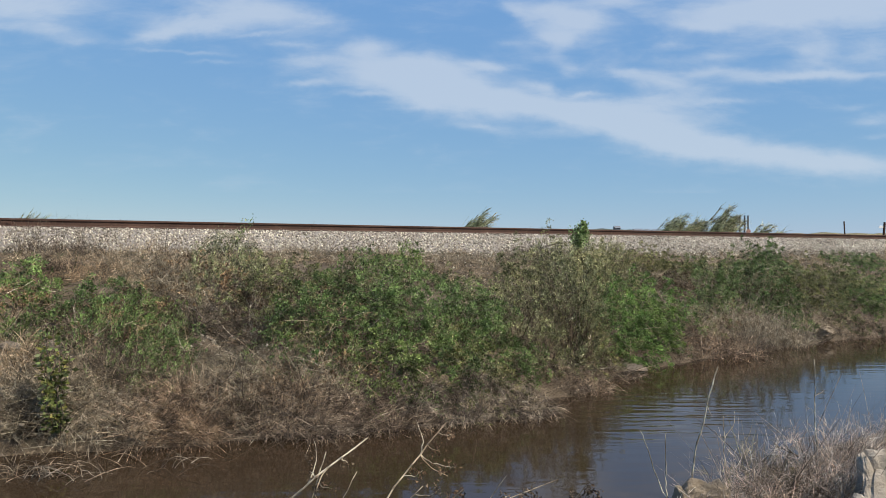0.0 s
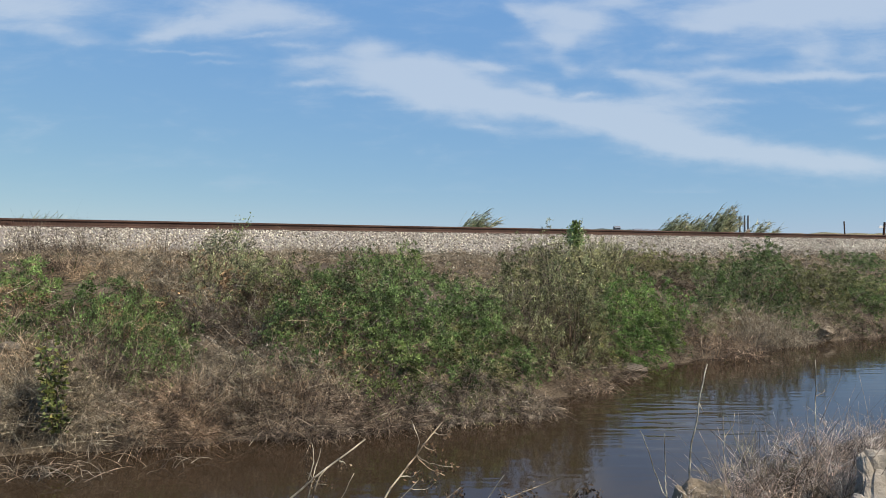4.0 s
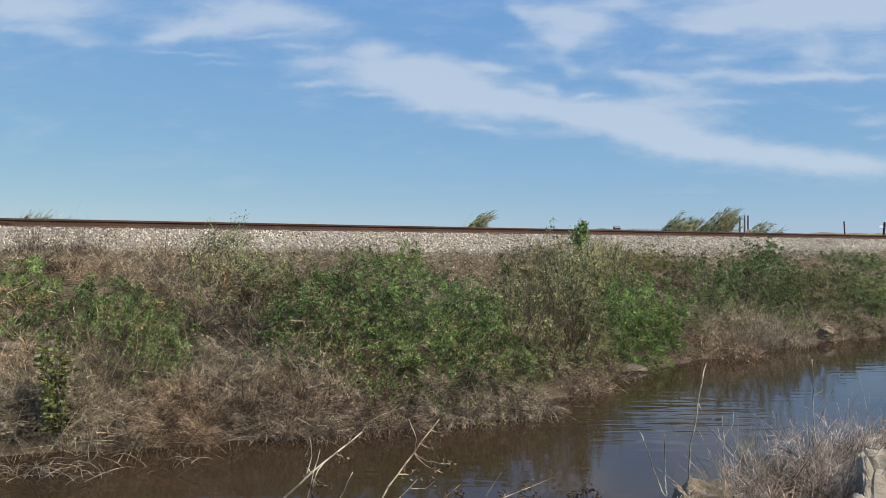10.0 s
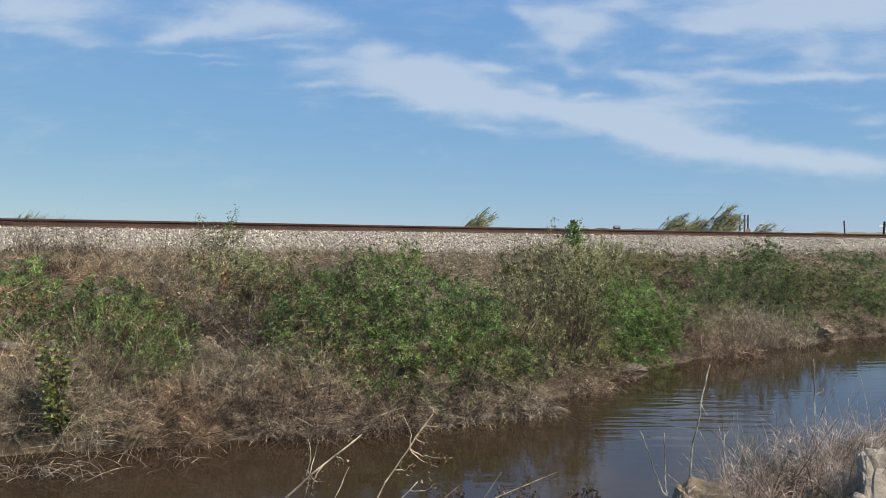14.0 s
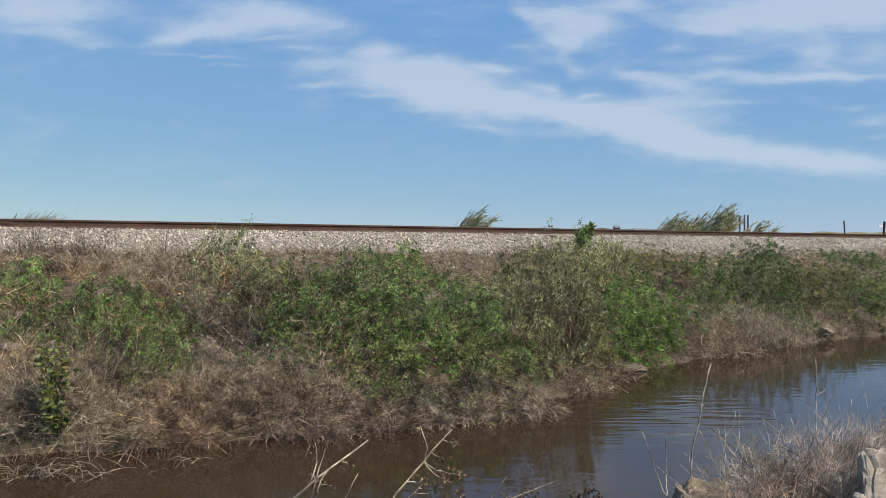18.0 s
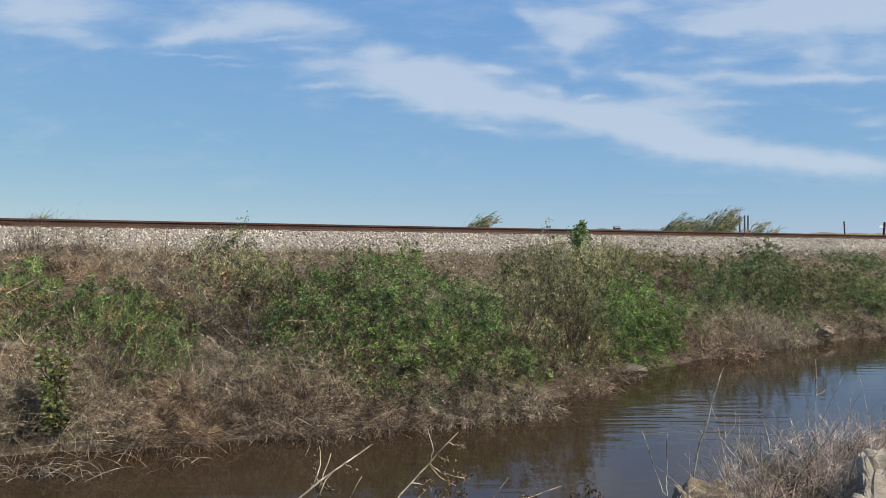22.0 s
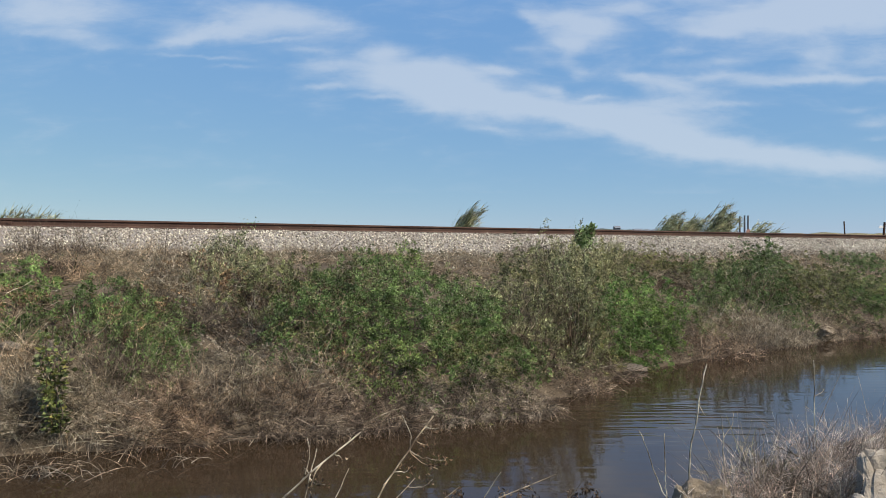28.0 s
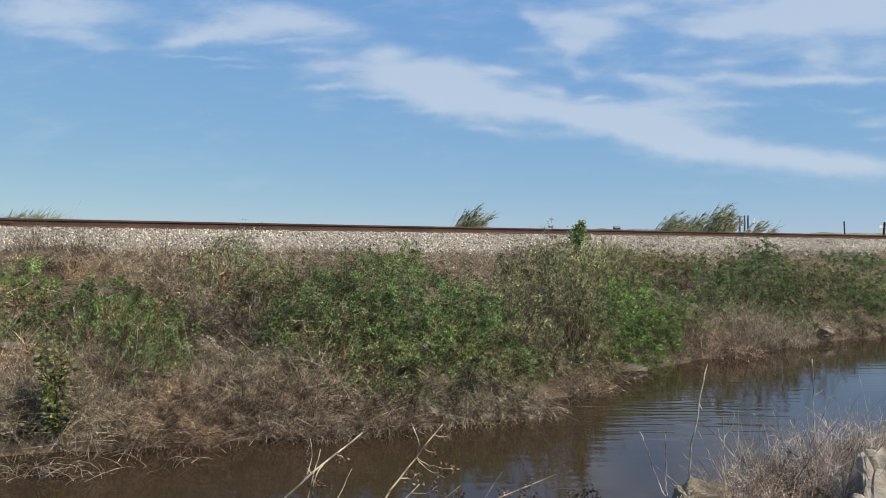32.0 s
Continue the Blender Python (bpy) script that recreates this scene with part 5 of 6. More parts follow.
    brush_heap("dead_brush", -2.46, 8.94, 0.48, 0.35, 220, TWIG, "tangle of bare twigs over stony soil", 940, length=0.5, droop=0.3)
    brush_heap("dead_brush", -6.9, 13.1, 0.5, 0.35, 420, MAUVE, "dark dead weeds standing against the ballast", 951, length=0.42, droop=0.15, up=(0.7, 2.0), sway=0.8)
    brush_heap("dead_brush", -7.7, 12.9, 0.4, 0.35, 300, MAUVE, "dark dead weeds standing against the ballast", 952, length=0.45, droop=0.15, up=(0.7, 2.0), sway=0.8)
    brush_heap("dead_brush", -5.6, 13.6, 0.45, 0.30, 260, TAN, "pale dead weeds standing against the ballast", 953, length=0.28, droop=0.2, up=(0.7, 1.8), sway=0.8)
    brush_heap("dead_brush", -1.2, 15.6, 0.7, 0.30, 420, TAN, "pale dead weeds standing against the ballast", 954, length=0.30, droop=0.2, up=(0.6, 1.8), sway=0.8)
    brush_heap("dead_brush", 1.9, 17.6, 0.8, 0.35, 420, BRUSH, "brown dead weeds standing against the ballast", 955, length=0.28, droop=0.2, up=(0.6, 1.8), sway=0.8)
    sapling(2.96, 14.00, 1.86)
    sprig_bush(-4.56, 13.74, 1.15)
    broad_plant(-3.78, 6.88, 1.42)
    rock(8.50, 15.40, 0.10, 0.23, 0.17, 1451, "pale rounded rock at the foot of the bank", TANROCK)
    rock(-4.50, 8.04, 0.85, 0.10, 0.07, 96, "grey rock among dry grass", DULLROCK)
    rock(-2.59, 8.86, 0.72, 0.07, 0.04, 425, "pale stones lying in bare soil", DULLROCK)
    rock(-4.91, 7.86, 0.88, 0.12, 0.06, 15, "pale stone among dry grass", DULLROCK)
    rock(-4.12, 6.80, 0.27, 0.03, 0.02, 38, "small pale stone near the waterline", DULLROCK)
    rock(-2.20, 8.62, 0.65, 0.06, 0.03, 470, "pale stone in bare soil", DULLROCK)
    rock(3.15, 11.54, 0.03, 0.28, 0.06, 1120, "half-buried pale stone at the waterline", DULLROCK)
    pebbles(-2.55, 8.92)
    drowned_twigs(-3.72, 6.22, 34, 611, "pale dead stems arched over the shallow water")
    drowned_twigs(-3.35, 6.02, 22, 612, "dead twigs sticking out of the shallow water")
    drowned_twigs(-3.98, 6.05, 26, 613, "dead twigs sticking out of the shallow water")
    drowned_twigs(-2.75, 6.28, 14, 614, "dead twigs sticking out of the water along the bank")


def drowned_twigs(x, y, count, seed, label):
    """Dead stems that lie half in the water: arched over it, their ends under the surface."""
    r = np.random.RandomState(seed)
    ob = thing("drowned_brush", x, y, 0.0, label, "dead brush", "drowned brush at the water edge")
    for k in range(count):
        a = np.array([r.uniform(-0.42, 0.42), r.uniform(-0.16, 0.22), -0.02])
        turn, long = r.uniform(0, 6.283), r.uniform(0.18, 0.52)
        b = a + np.array([math.cos(turn) * long, math.sin(turn) * long * 0.6, r.uniform(0.0, 0.12)])
        line = bowed(r, a, b, (0, 0, r.uniform(0.02, 0.10)), 0.005, 9)
        mesh_part("stem", mesh_np("stem", *polyline_np(line, r.uniform(0.006, 0.011), 0.003, 4)), TWIG if k % 4 else PALETWIG, ob)
    return ob


# ---- reeds beyond the track ----
REEDS = []


def reed_clump(x, y, top, count, half, seed, label="clump of tall green reeds bent over by the wind"):
    """Each stalk is a piece of its own: a few canes, long leaves streaming downwind, plumes."""
    r = np.random.RandomState(seed)
    z = float(ground_z(x, y)) - 0.02
    ob = thing("reed_clump", x, y, z, label, "reeds", "reeds beyond the track")
    for k in range(count):
        u = (k + 0.5) / count * 2 - 1
        h = (top - z) * 1.2 * r.uniform(0.85, 1.0) * (1 - 0.15 * abs(u))
        n = 7
        foot = np.stack([r.normal(size=n) * 0.1, r.normal(size=n) * 0.25, np.zeros(n)], 1)
        way = np.stack([0.05 + r.normal(size=n) * 0.06, r.normal(size=n) * 0.05, np.ones(n)], 1)
        hh = h * r.uniform(0.72, 1.02, n)
        push = np.array([0.32, 0, -0.06])
        canes = strands_np(r, foot, way, hh, 0.02, 0.0, 0.04, 7, 3, 0.7, push)
        lf, lw, ll = [], [], []
        for c in range(n):
            for q in range(54):
                t = r.uniform(0.3, 1.0)
                lf.append(foot[c] + unit(way[c]) * hh[c] * t + push * hh[c] * t * t)
                lw.append((r.uniform(0.3, 1.0), r.normal() * 0.35, r.uniform(0.35, 1.3)))
                ll.append(r.uniform(0.3, 0.7))
        blades = strands_np(r, np.array(lf), np.array(lw), np.array(ll), 0.034, 0.16, 0.12, 4, 2, 0.9)
        pf = foot + unit(way) * hh[:, None] + push * hh[:, None]
        pl = strands_np(r, np.repeat(pf, 14, 0) - [0, 0, 0.05], np.stack([r.uniform(0.5, 1.2, n * 14), r.normal(size=n * 14) * 0.25, r.uniform(0.0, 0.6, n * 14)], 1), r.uniform(0.12, 0.3, n * 14), 0.012, 0.4, 0.2, 3, 2)
        v, f = merged([canes, blades])
        st = tagged(mesh_part("stalk", mesh_np("stalk", v, f), REED, ob), kind="stuff")
        tagged(mesh_part("plume", mesh_np("plume", *pl), PLUME, st, "pale feathery plume"), kind="stuff")
        px, py = u * half + r.normal() * 0.08, r.normal() * 0.3
        st.location = (px, py, 0)
        REEDS.append((st, seed, k, px, py, x))
    return ob


def build_reeds():
    reed_clump(0.10, 33.00, 4.15, 6, 0.21, 301)
    reed_clump(12.85, 43.00, 4.25, 10, 0.60, 302)
    reed_clump(14.2, 43.00, 4.30, 8, 0.46, 307)
    reed_clump(15.55, 42.00, 4.40, 12, 0.42, 303)
    reed_clump(17.10, 40.00, 3.85, 2, 0.16, 304)
    reed_clump(17.85, 40.00, 3.22, 2, 0.20, 310)
    reed_clump(-16.06, 25.00, 3.38, 6, 0.28, 305)
    reed_clump(-15.81, 26.00, 3.28, 5, 0.30, 306)
    reed_clump(5.58, 34.00, 3.19, 3, 0.22, 308)


# ---- near plants ----
NEAR = []


def polyline_np(points, w0, w1, sides=5):
    """A stem along a bent line, thinning to its end."""
    p = np.asarray(points, float)
    rings = []
    for k in range(len(p)):
        d = unit(p[min(k + 1, len(p) - 1)] - p[max(k - 1, 0)])
        a = unit(np.cross(d, [0.3, 0.9, 0.2]))
        b = np.cross(d, a)
        w = (w0 + (w1 - w0) * k / (len(p) - 1)) / 2
        rings.append([p[k] + (a * math.cos(6.2832 * q / sides) + b * math.sin(6.2832 * q / sides)) * w for q in range(sides)])
    v = np.array(rings).reshape(-1, 3)
    f = [[k * sides + q, k * sides + (q + 1) % sides, (k + 1) * sides + (q + 1) % sides, (k + 1) * sides + q] for k in range(len(p) - 1) for q in range(sides)]
    return v, np.array(f)


def bent(r, a, b, jitter, n=9):
    t = np.linspace(0, 1, n)[:, None]
    a, b = np.array(a, float), np.array(b, float)
    w = np.cumsum(r.normal(size=(n, 3)), 0)
    w = w - w[0] - t * (w[-1] - w[0])
    return a + (b - a) * t + w * jitter


def bowed(r, a, b, bow, jitter, n=9):
    """A line from a to b that swells sideways by bow in its middle."""
    t = np.linspace(0, 1, n)[:, None]
    return bent(r, a, b, jitter, n) + np.array(bow, float) * 4 * t * (1 - t)


def dry_stalk(x, y, z, tip, w, seed, label, branches=(), amount=5.0, mat=None, leaf_count=0, bow=(0, 0, 0)):
    """One dead stalk with its side twigs; the tip and the branches are given from the foot."""
    r = np.random.RandomState(seed)
    ob = thing("dead_stalk", x, y, z, label, "dead weed")
    tip = np.array(tip, float)
    line = bowed(r, (0, 0, 0), tip, bow, 0.004, 17)
    mesh_part("stem", mesh_np("stem", *polyline_np(line, w, w * 0.5, 6)), mat or PALE, ob)
    # joints along the stem
    for u in np.arange(0.35, 0.98, 0.13):
        c = line[int(round(u * 16))]
        d = unit(line[min(int(round(u * 16)) + 1, 16)] - c) * 0.006
        mesh_part("joint", mesh_np("joint", *polyline_np([c - d, c, c + d], w * (1.0 - 0.5 * u) * 1.5, w * (1.0 - 0.5 * u) * 1.2, 6)), mat or PALETWIG, ob)
    for u, dx, dy, dz in branches:
        a = line[int(round(u * 16))]
        b = a + np.array([dx, dy, dz])
        tw = mesh_part("twig", mesh_np("twig", *polyline_np(bowed(r, a, b, (0.12 * dz, 0, -0.10 * abs(dx)), 0.004, 9), w * 0.55, w * 0.2)), mat or PALE, ob)
        if leaf_count:
            t = r.beta(3.0, 1.2, (leaf_count, 1)) * 1.08
            at = a + (b - a) * t + r.normal(size=(leaf_count, 3)) * 0.017
            v, f = leaves_np(r, at, r.normal(size=(leaf_count, 3)) + [0, 0, -0.8], r.uniform(0.010, 0.030, leaf_count), r.uniform(0.008, 0.019, leaf_count), 0.5)
            mesh_part("dry_leaves", mesh_np("dry_leaves", v, f), DRYLEAF, tw, "shrivelled brown leaves")
    NEAR.append((ob, amount, seed, (x, y, z)))
    return ob


def weed_tuft(x, y, h, spread, count, seed, mat, label, lean=0.15, amount=1.5):
    """A dead weed: stiff main stems that fork into fine twigs."""
    r = np.random.RandomState(seed)
    z = float(ground_z(x, y)) - 0.01
    count = max(5, int(count * 0.72))
    ob = thing("dead_weed", x, y, z, label, "dead weed", "dead weeds on the near bank")
    foot = np.stack([r.normal(size=count) * spread * 0.3, r.normal(size=count) * spread * 0.3, np.zeros(count)], 1)
    way = np.stack([r.normal(size=count) * 0.48 + lean, r.normal(size=count) * 0.45, np.ones(count)], 1)
    hh = h * r.uniform(0.45, 1.0, count)
    for k in range(count):
        mesh_part("stem", mesh_np("stem", *strands_np(r, foot[k:k + 1], way[k:k + 1], hh[k], 0.0092 * r.uniform(0.4, 1.2), 0.10, 0.38, 7, 4, 0.6)), mat, ob)
    m = count * 16
    k = r.randint(0, count, m)
    t = r.uniform(0.2, 0.9, m)[:, None]
    at = foot[k] + unit(way[k]) * hh[k][:, None] * t
    tw = way[k] * 0.5 + r.normal(size=(m, 3)) * 0.45 + [0.1, 0, 0.1]
    tagged(mesh_part("twig_spray", mesh_np("twig_spray", *strands_np(r, at, tw, h * r.uniform(0.08, 0.34, m), r.uniform(0.0018, 0.0040, m), 0.1, 0.4, 4, 3, 0.5)), mat, ob), kind="stuff")
    NEAR.append((ob, amount, seed, (x, y, z)))
    return ob


def broken_rock(x, y, z, wx, wy, wz, turn, seed, label, mat=None, lean=0.0):
    """An angular lump of limestone with worn edges and pits."""
    bm = bmesh.new()
    bmesh.ops.create_cube(bm, size=1.0)
    bmesh.ops.subdivide_edges(bm, edges=bm.edges[:], cuts=18, use_grid_fill=True)
    for v in bm.verts:
        p = v.co * 2
        round_off = 1 / max(1.0, (abs(p.x) ** 7 + abs(p.y) ** 7 + abs(p.z) ** 7) ** (1 / 7))
        k = round_off * (1 + 0.18 * noise.noise(p * 0.8 + Vector((seed, 0, 0))) + 0.10 * noise.noise(p * 2.2 + Vector((0, seed, 0))) + 0.022 * noise.noise(p * 6 + Vector((0, 0, seed))) + 0.012 * noise.noise(p * 14))
        taper = 1 - 0.18 * (p.z + 1) / 2
        v.co = Vector((p.x * wx / 2 * k * taper + 0.05 * (p.z + 1) * wx, p.y * wy / 2 * k * taper + lean * (p.z + 1) * wz / 2, (p.z + 1) * wz / 2 * k))
    me = bpy.data.meshes.new("rock")
    bm.to_mesh(me)
    bm.free()
    ob = mesh_part("rock", me, mat or ROCK)
    ob.matrix_basis = pose(x, y, z, 0, 0, turn)
    tagged(ob, label, "rock", "rocks on the banks")


def build_near():
    dry_stalk(-1.384, 3.600, 0.12, (0.954, 0.0, 0.940), 0.0150, 901, "thick pale broken stalk leaning over the water", ((0.67, 0.040, 0.02, 0.237), (0.80, -0.060, 0.02, -0.170), (0.86, 0.030, 0.02, -0.030), (0.74, -0.040, 0.02, 0.020)), 4.1, None, 12, (-0.012, 0, 0.012))
    dry_stalk(-0.620, 3.600, 0.12, (0.570, 0.0, 1.020), 0.0125, 902, "pale branching weed stalk with shrivelled leaves", ((0.82, -0.040, 0.02, 0.175), (0.835, 0.190, 0.02, -0.055), (0.835, 0.150, 0.02, -0.105), (0.91, 0.085, 0.02, -0.004), (0.90, 0.060, 0.02, -0.030), (0.66, 0.100, 0.02, 0.030)), 7.0, None, 24, (-0.036, 0, 0.016))
    dry_stalk(-0.877, 3.700, 0.12, (0.203, 0.0, 0.83), 0.0096, 903, "short dead stalk with shrivelled leaves", ((0.83, 0.079, 0.02, -0.042), (0.77, 0.032, 0.02, 0.028)), 5, None, 14)
    dry_stalk(-0.828, 3.600, 0.12, (0.342, 0.0, 0.747), 0.0080, 904, "thin dead stalk at the water edge", (), 5, None, 0)
    dry_stalk(-0.802, 3.600, 0.12, (0.659, 0.0, 0.698), 0.0096, 905, "short dead stalk with shrivelled leaves", ((0.94, 0.129, 0.02, 0.029),), 5, None, 16)
    dry_stalk(-0.197, 3.600, 0.12, (0.49, 0.0, 0.741), 0.0080, 906, "thin dead stalk at the water edge", (), 4, None, 0)
    dry_stalk(-0.696, 3.700, 0.12, (0.781, 0.0, 0.632), 0.0080, 913, "thin dead stalk at the water edge", (), 4, None, 0)
    dry_stalk(-0.901, 3.800, 0.12, (1.519, 0.0, 0.666), 0.0112, 907, "pale stalk leaning low over the water", ((0.84, -0.011, 0.02, 0.013), (0.86, 0.035, 0.02, 0.015)), 2.5, None, 18)
    dry_stalk(0.218, 3.800, 0.12, (0.542, 0.0, 0.616), 0.0096, 912, "short dead weed with brown leaves", ((0.9, 0.023, 0.02, 0.015),), 3, None, 24)
    dry_stalk(1.70, 4.850, 0.12, (0.130, 0.0, 1.086), 0.0150, 908, "tall thin pale grass stalk swaying over the water", ((0.74, 0.05, 0.0, -0.09),), 5.0, None, 0, (-0.022, 0, 0))
    dry_stalk(3.034, 5.600, 0.12, (-0.060, 0.0, 1.000), 0.0120, 909, "tall thin dead stalk", ((0.7, 0.086, 0.02, 0.064), (0.59, -0.065, 0.02, 0.059)), 2.0, None, 0)
    dry_stalk(1.644, 4.900, 0.12, (-0.266, 0.0, 0.609), 0.0096, 910, "thin curved dead stalk", (), 1.5, None, 0)
    dry_stalk(1.594, 4.900, 0.12, (-0.032, 0.0, 0.589), 0.0096, 911, "thin pale dead stalk", (), 1.5, None, 0)
    dry_stalk(2.071, 5.000, 0.12, (-0.063, 0.0, 0.685), 0.0096, 914, "thin pale dead stalk with forked top", ((0.78, 0.075, 0.02, 0.193), (0.7, -0.084, 0.02, 0.102)), 1.5, None, 0)
    weed_tuft(1.75, 4.71, 0.34, 0.27, 13, 941, WEED, "dead grey-brown weed with forked twigs on the near bank")
    weed_tuft(1.94, 4.71, 0.45, 0.31, 14, 942, WEED, "dead grey-brown weed with forked twigs on the near bank")
    weed_tuft(2.19, 4.93, 0.50, 0.32, 18, 943, WEED, "dead grey-brown weed with forked twigs on the near bank")
    weed_tuft(2.24, 4.71, 0.48, 0.31, 21, 944, WEED, "dead grey-brown weed with forked twigs on the near bank")
    weed_tuft(2.53, 5.05, 0.58, 0.33, 18, 945, WEED, "dead grey-brown weed with forked twigs on the near bank")
    weed_tuft(2.57, 4.82, 0.56, 0.31, 21, 946, WEED, "dead grey-brown weed with forked twigs on the near bank")
    weed_tuft(2.86, 5.05, 0.63, 0.37, 21, 947, WEED, "dead grey-brown weed with forked twigs on the near bank", 0.3)
    weed_tuft(2.74, 4.71, 0.50, 0.31, 18, 948, WEED, "dead grey-brown weed with forked twigs on the near bank", 0.3)
    weed_tuft(3.49, 5.76, 0.53, 0.37, 18, 949, WEED, "dead grey-brown weed with forked twigs on the near bank", 0.3)
    weed_tuft(3.85, 6.10, 0.48, 0.40, 18, 950, WEED, "dead grey-brown weed with forked twigs on the near bank", 0.3)
    weed_tuft(3.39, 5.18, 0.52, 0.34, 16, 952, WEED, "dead grey-brown weed with forked twigs on the near bank", 0.3)
    weed_tuft(2.04, 4.60, 0.22, 0.22, 13, 953, WEED, "dead grey-brown weed with forked twigs on the near bank")
    weed_tuft(3.35, 5.92, 0.42, 0.39, 16, 954, WEED, "dead grey-brown weed with forked twigs on the near bank", 0.3)
    weed_tuft(3.07, 5.76, 0.41, 0.37, 13, 955, WEED, "dead grey-brown weed with forked twigs on the near bank")
    weed_tuft(1.96, 5.05, 0.24, 0.25, 8, 956, MAUVE, "dead grey-brown weed with forked twigs on the near bank")
    weed_tuft(2.40, 4.71, 0.29, 0.23, 13, 957, MAUVE, "dead grey-brown weed with forked twigs on the near bank")
    weed_tuft(0.42, 4.45, 0.21, 0.22, 9, 958, WEED, "dead grey-brown weed with forked twigs on the near bank")
    weed_tuft(-0.09, 4.41, 0.18, 0.21, 7, 959, WEED, "dead grey-brown weed with forked twigs on the near bank")
    weed_tuft(0.78, 4.45, 0.18, 0.22, 7, 960, WEED, "dead grey-brown weed with forked twigs on the near bank")
    weed_tuft(-0.80, 4.41, 0.21, 0.18, 6, 961, WEED, "dead grey-brown weed with forked twigs on the near bank")
    brush_heap("dead_brush", 2.08, 4.87, 0.28, 0.16, 136, WEED, "tangle of dead weeds on the near bank", 1201, length=0.35, droop=0.25, width=0.005, up=(0.3, 1.5), sway=0.5)
    brush_heap("dead_brush", 2.53, 5.05, 0.33, 0.16, 177, WEED, "tangle of dead weeds on the near bank", 1202, length=0.36, droop=0.25, width=0.005, up=(0.3, 1.5), sway=0.5)
    brush_heap("dead_brush", 3.01, 5.31, 0.35, 0.16, 177, WEED, "tangle of dead weeds on the near bank", 1203, length=0.36, droop=0.25, width=0.005, up=(0.3, 1.5), sway=0.5)
    brush_heap("dead_brush", 3.58, 5.76, 0.33, 0.16, 157, WEED, "tangle of dead weeds on the near bank", 1204, length=0.4, droop=0.25, width=0.005, up=(0.3, 1.5), sway=0.5)
    brush_heap("dead_brush", 2.48, 4.65, 0.30, 0.16, 157, BRUSH, "tangle of dead weeds on the near bank", 1205, length=0.3, droop=0.25, width=0.005, up=(0.3, 1.5), sway=0.5)
    brush_heap("dead_brush", 2.12, 4.60, 0.26, 0.16, 126, WEED, "tangle of dead weeds on the near bank", 1206, length=0.25, droop=0.25, width=0.005, up=(0.3, 1.5), sway=0.5)
    brush_heap("dead_brush", 2.85, 4.71, 0.23, 0.16, 115, WEED, "tangle of dead weeds on the near bank", 1207, length=0.28, droop=0.25, width=0.005, up=(0.3, 1.5), sway=0.5)
    broken_rock(2.94, 4.43, 0.10, 0.50, 0.26, 0.57, -8, 11, "large pale broken rock on the near bank", None, 0.42)
    broken_rock(1.74, 4.70, 0.08, 0.38, 0.26, 0.32, -6, 12, "tan weathered rock among dead grass on the near bank", TANROCK, 0.2)
    weed_tuft(1.74, 4.36, 0.24, 0.22, 12, 971, WEED, "dead grey-brown weed with forked twigs on the near bank")
    weed_tuft(1.56, 4.40, 0.24, 0.2, 10, 972, WEED, "dead grey-brown weed with forked twigs on the near bank")
    weed_tuft(1.90, 4.42, 0.28, 0.2, 12, 973, MAUVE, "dead grey-brown weed with forked twigs on the near bank")
    weed_tuft(2.45, 4.95, 0.62, 0.3, 12, 974, MAUVE, "dead grey-brown weed with forked twigs on the near bank")
    weed_tuft(2.15, 4.85, 0.60, 0.28, 11, 975, MAUVE, "dead grey-brown weed with forked twigs on the near bank")
    weed_tuft(2.36, 5.22, 0.50, 0.26, 26, 981, DULLSTEM, "upright dull olive dead grass at the water edge", 0.05)
    weed_tuft(2.52, 5.35, 0.46, 0.26, 20, 982, DULLSTEM, "upright dull olive dead grass at the water edge", 0.05)
    dry_stalk(2.70, 5.1, 0.45, (-0.27, 0.0, 0.13), 0.0140, 921, "short dark dead branch among the weeds", ((0.5, -0.05, 0.0, 0.06),), 1.0, TWIG, 0)
    rock(2.70, 4.50, 0.38, 0.05, 0.035, 13, "pale stone on the near bank")
    rock(2.77, 4.36, 0.36, 0.05, 0.04, 14, "pale stone on the near bank")
    for x, y, h, seed in ((0.735, 3.9, 0.44, 931), (0.02, 3.85, 0.46, 932), (0.80, 3.95, 0.38, 933), (0.36, 3.9, 0.40, 934), (0.45, 3.92, 0.38, 935)):
        dry_stalk(x, y, 0.2, (0.05, 0.0, h), 0.008, seed, "withered brown weed with seed heads at the water edge", ((0.7, 0.06, 0.02, 0.06), (0.8, -0.05, 0.02, 0.07), (0.9, 0.03, 0.0, 0.08)), 2.0, TWIG, 30)


# ---- build ----
build_ground()
water = build_water()
build_bed()
build_track()
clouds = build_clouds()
build_distance()
build_bushes()
build_cover()
build_reeds()
build_near()


# ---- wind ----
def gust(t, lag=0.0):
    """Strength of the wind at t seconds, about 0 to 1."""
    return float(np.interp(t - lag, GUST_T, GUST_V))


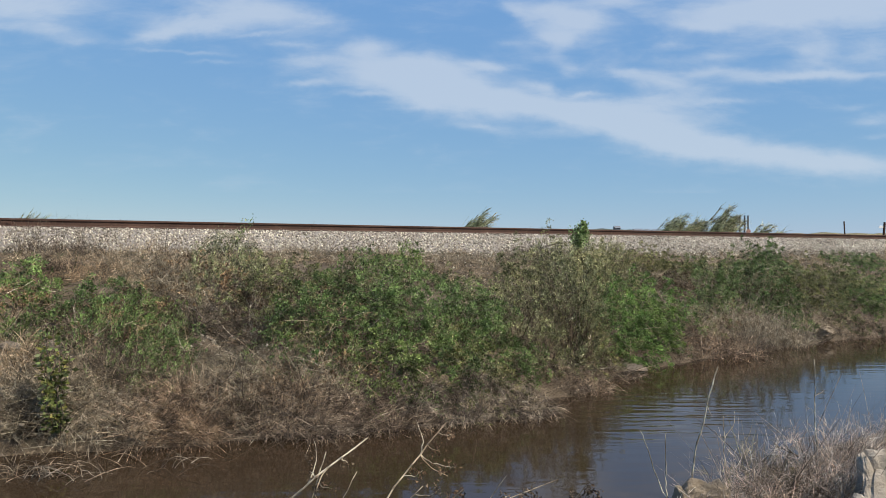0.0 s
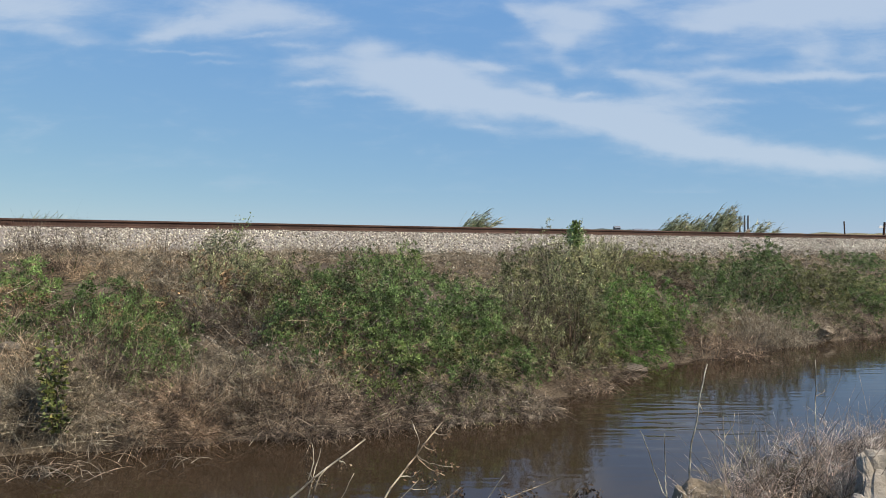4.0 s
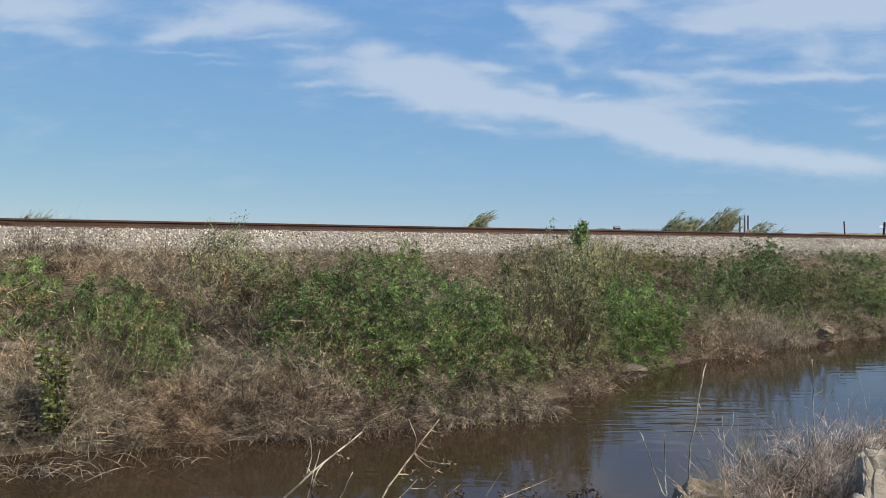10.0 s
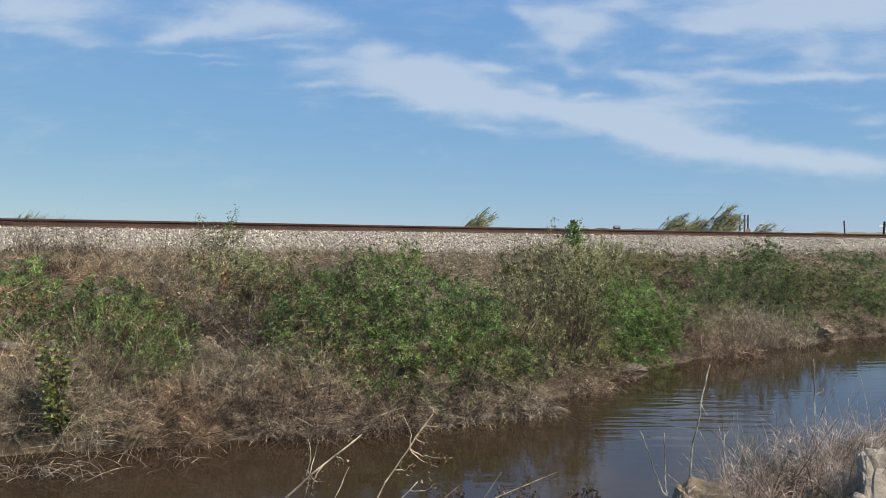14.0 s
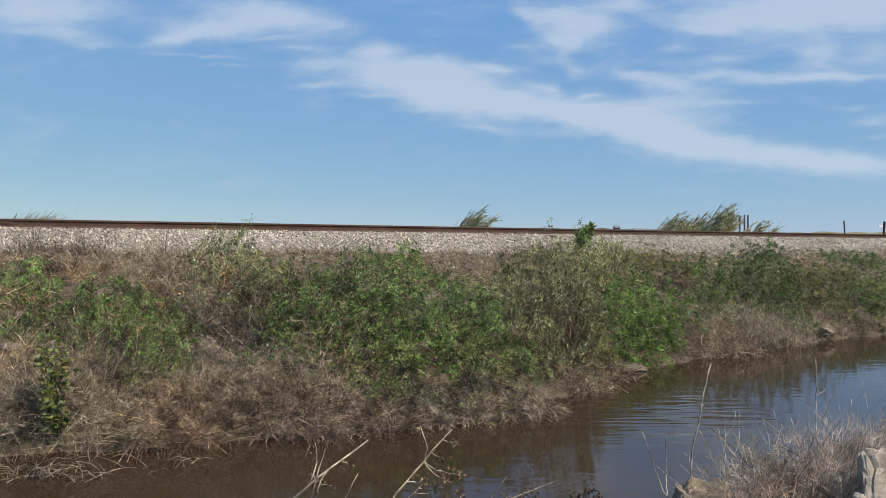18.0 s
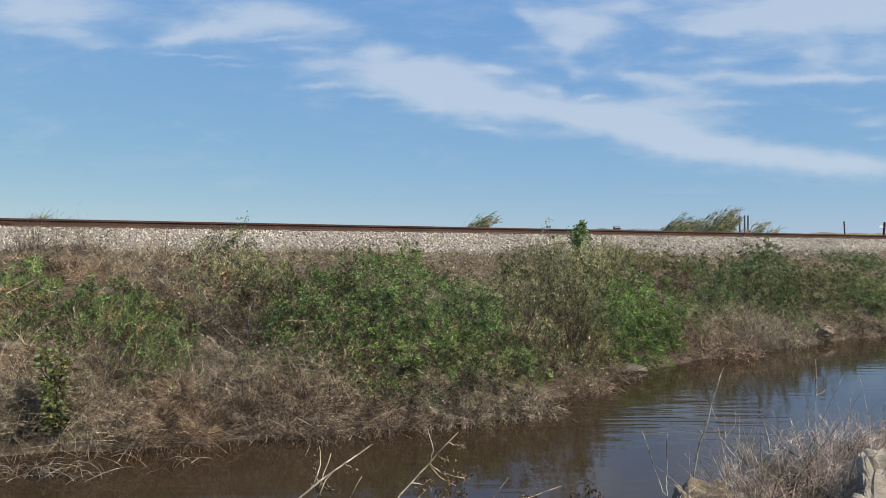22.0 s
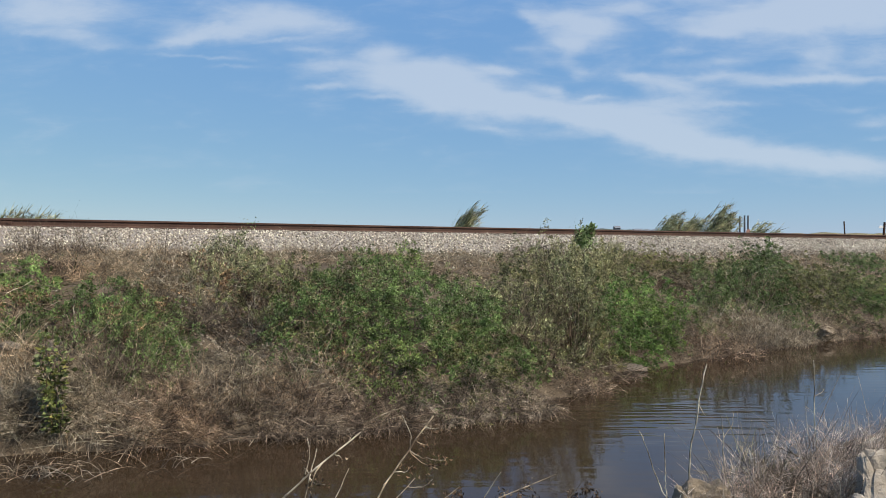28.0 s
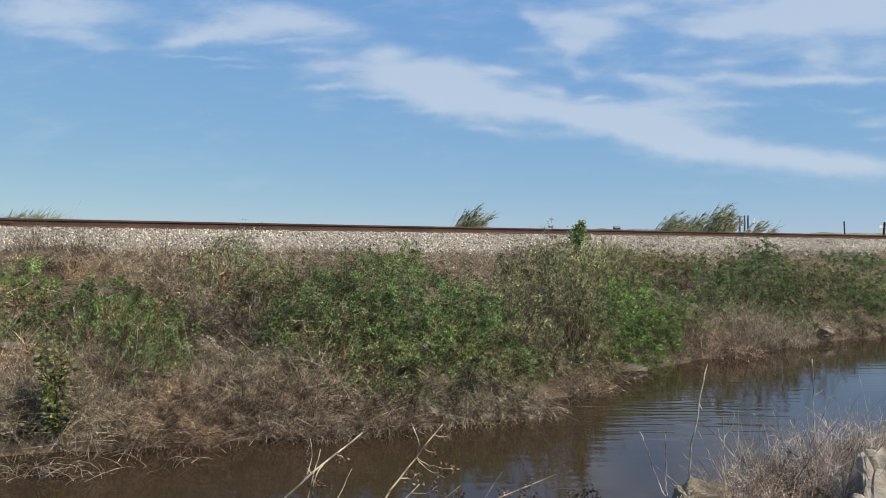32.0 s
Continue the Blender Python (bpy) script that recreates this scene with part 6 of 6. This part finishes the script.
GUST_T = [0, 1, 2, 3, 4.5, 6, 7, 8, 9, 10, 11, 12, 13, 14, 15.5, 17, 18, 19, 20, 21, 22, 23, 24, 25, 26.5, 28, 29, 30, 31, 32]
GUST_V = [0.92, 0.88, 0.92, 1, 0.8, 0.5, 0.65, 0.65, 0.85, 0.75, 0.85, 0.05, 0.92, 0.88, 0.7, 0.8, 0.65, 0.2, 0.2, 0.55, 0.85, 0.95, 0.6, 0.92, 0.6, 0.2, 0.6, 0.5, 1.15, 0.35]
SAP_V = [0.53, 0.17, 0.17, 0.1, 0.3, 0.0, 0.47, 0.63, 0.37, 0.53, 0.37, 0.1, 0.43, 0.17, 0.5, 0.9, 0.8, 0.2, 0.63, 0.17, 0.47, 0.63, 0.43, 0.27, 0.5, 0.83, 0.7, 0.37, 1.0, 0.43]
NEAR_V = [0.35, 0.24, 0.23, 0.17, 0.2, 0.05, 0.13, 0.4, 0.17, 0.14, 0.34, 0.31, 0.4, 0.05, 0.1, 0.16, 0.34, 0.98, 1.0, 0.87, 0.54, 0.93, 0.34, 0.41, 0.2, 0.02, 0.1, 0.08, 0.37, 0.15]


def near_gust(t):
    return float(np.interp(t, GUST_T, NEAR_V))


def sap_bend(t):
    return float(np.interp(t, GUST_T, SAP_V))


# how far the sprigs beside the ballast lie over
BOW_T = [0, 1, 2, 3, 4.5, 6, 8, 10, 12, 13, 14, 15, 17, 18.8, 19.4, 20, 20.6, 21.4, 22, 24, 28, 30, 32]
BOW_V = [0.85, 0.6, 0.45, 0.7, 0.8, 0.75, 0.85, 0.65, 0.7, 0.7, 0.5, 0.75, 0.8, 0.85, 0.5, 0.05, 0.45, 0.8, 0.8, 0.95, 0.9, 0.85, 0.95]


def bow(t):
    return float(np.interp(t, BOW_T, BOW_V))


def motions():
    walk(clouds, [(0, pose(-14.3, -17, CLOUD_Z)), (16, pose(0, 0, CLOUD_Z)), (32, pose(14.3, 17, CLOUD_Z))])
    walk(water, [(0, pose(0, 0, 0)), (32, pose(2.2 * TX, 2.2 * TY, 0))])
    times = [0.5 * k for k in range(65)]
    for st, seed, k, px, py, x in REEDS:
        r = random.Random(seed * 97 + k)
        ph, base, lag = r.uniform(0, 6.28), r.uniform(-3, 3), 0.03 * k
        walk(st, [(t, pose(px, py, 0, 2 * math.sin(t * 1.9 + ph), -4 + base + (15 * gust(t, lag) + 4 if seed == 301 else 17 * gust(t, lag) if seed in (305, 306) else 9 + 6 * gust(t, lag)) + 3.5 * math.sin(t * 2.7 + ph), 0)) for t in times])
    for ob, amount, seed, (x, y, z) in SWAY:
        r = random.Random(seed * 31)
        ph, f = r.uniform(0, 6.28), r.uniform(1.6, 2.6)
        walk(ob, [(t, pose(x, y, z, amount * 0.5 * math.sin(t * f + ph), amount * (1.6 * (gust(t) - 0.5) + 0.9 * math.sin(t * f * 1.3 + ph)), 0)) for t in times])
    for ob, crown, x, y, z, h in SAPLING:
        walk(ob, [(t, pose(x, y, z, 0, -3 + 7 * sap_bend(t), 0)) for t in times])
        walk(crown, [(t, pose(-0.28, 0, h * 0.78, 0, -8 + 45 * sap_bend(t), 0)) for t in times])
    for sp, k, px, py in SPRIGS:
        r = random.Random(k * 13 + 5)
        ph, base, side = r.uniform(0, 6.28), r.uniform(-8, 8), r.uniform(-12, 12)
        walk(sp, [(t, pose(px, py, 0, side + 3 * math.sin(t * 2.2 + ph), base * bow(t) * 1.4 - 4 + 62 * bow(t) + 4 * math.sin(t * 2.9 + ph), 0)) for t in times])
    for ob, amount, seed, (x, y, z) in NEAR:
        r = random.Random(seed * 17)
        ph, f = r.uniform(0, 6.28), r.uniform(1.8, 2.8)
        walk(ob, [(t, pose(x, y, z, 0.4 * amount * math.sin(t * f + ph), amount * (2.0 * near_gust(t) + 0.12 * math.sin(t * f + ph)), 0)) for t in times])


motions()
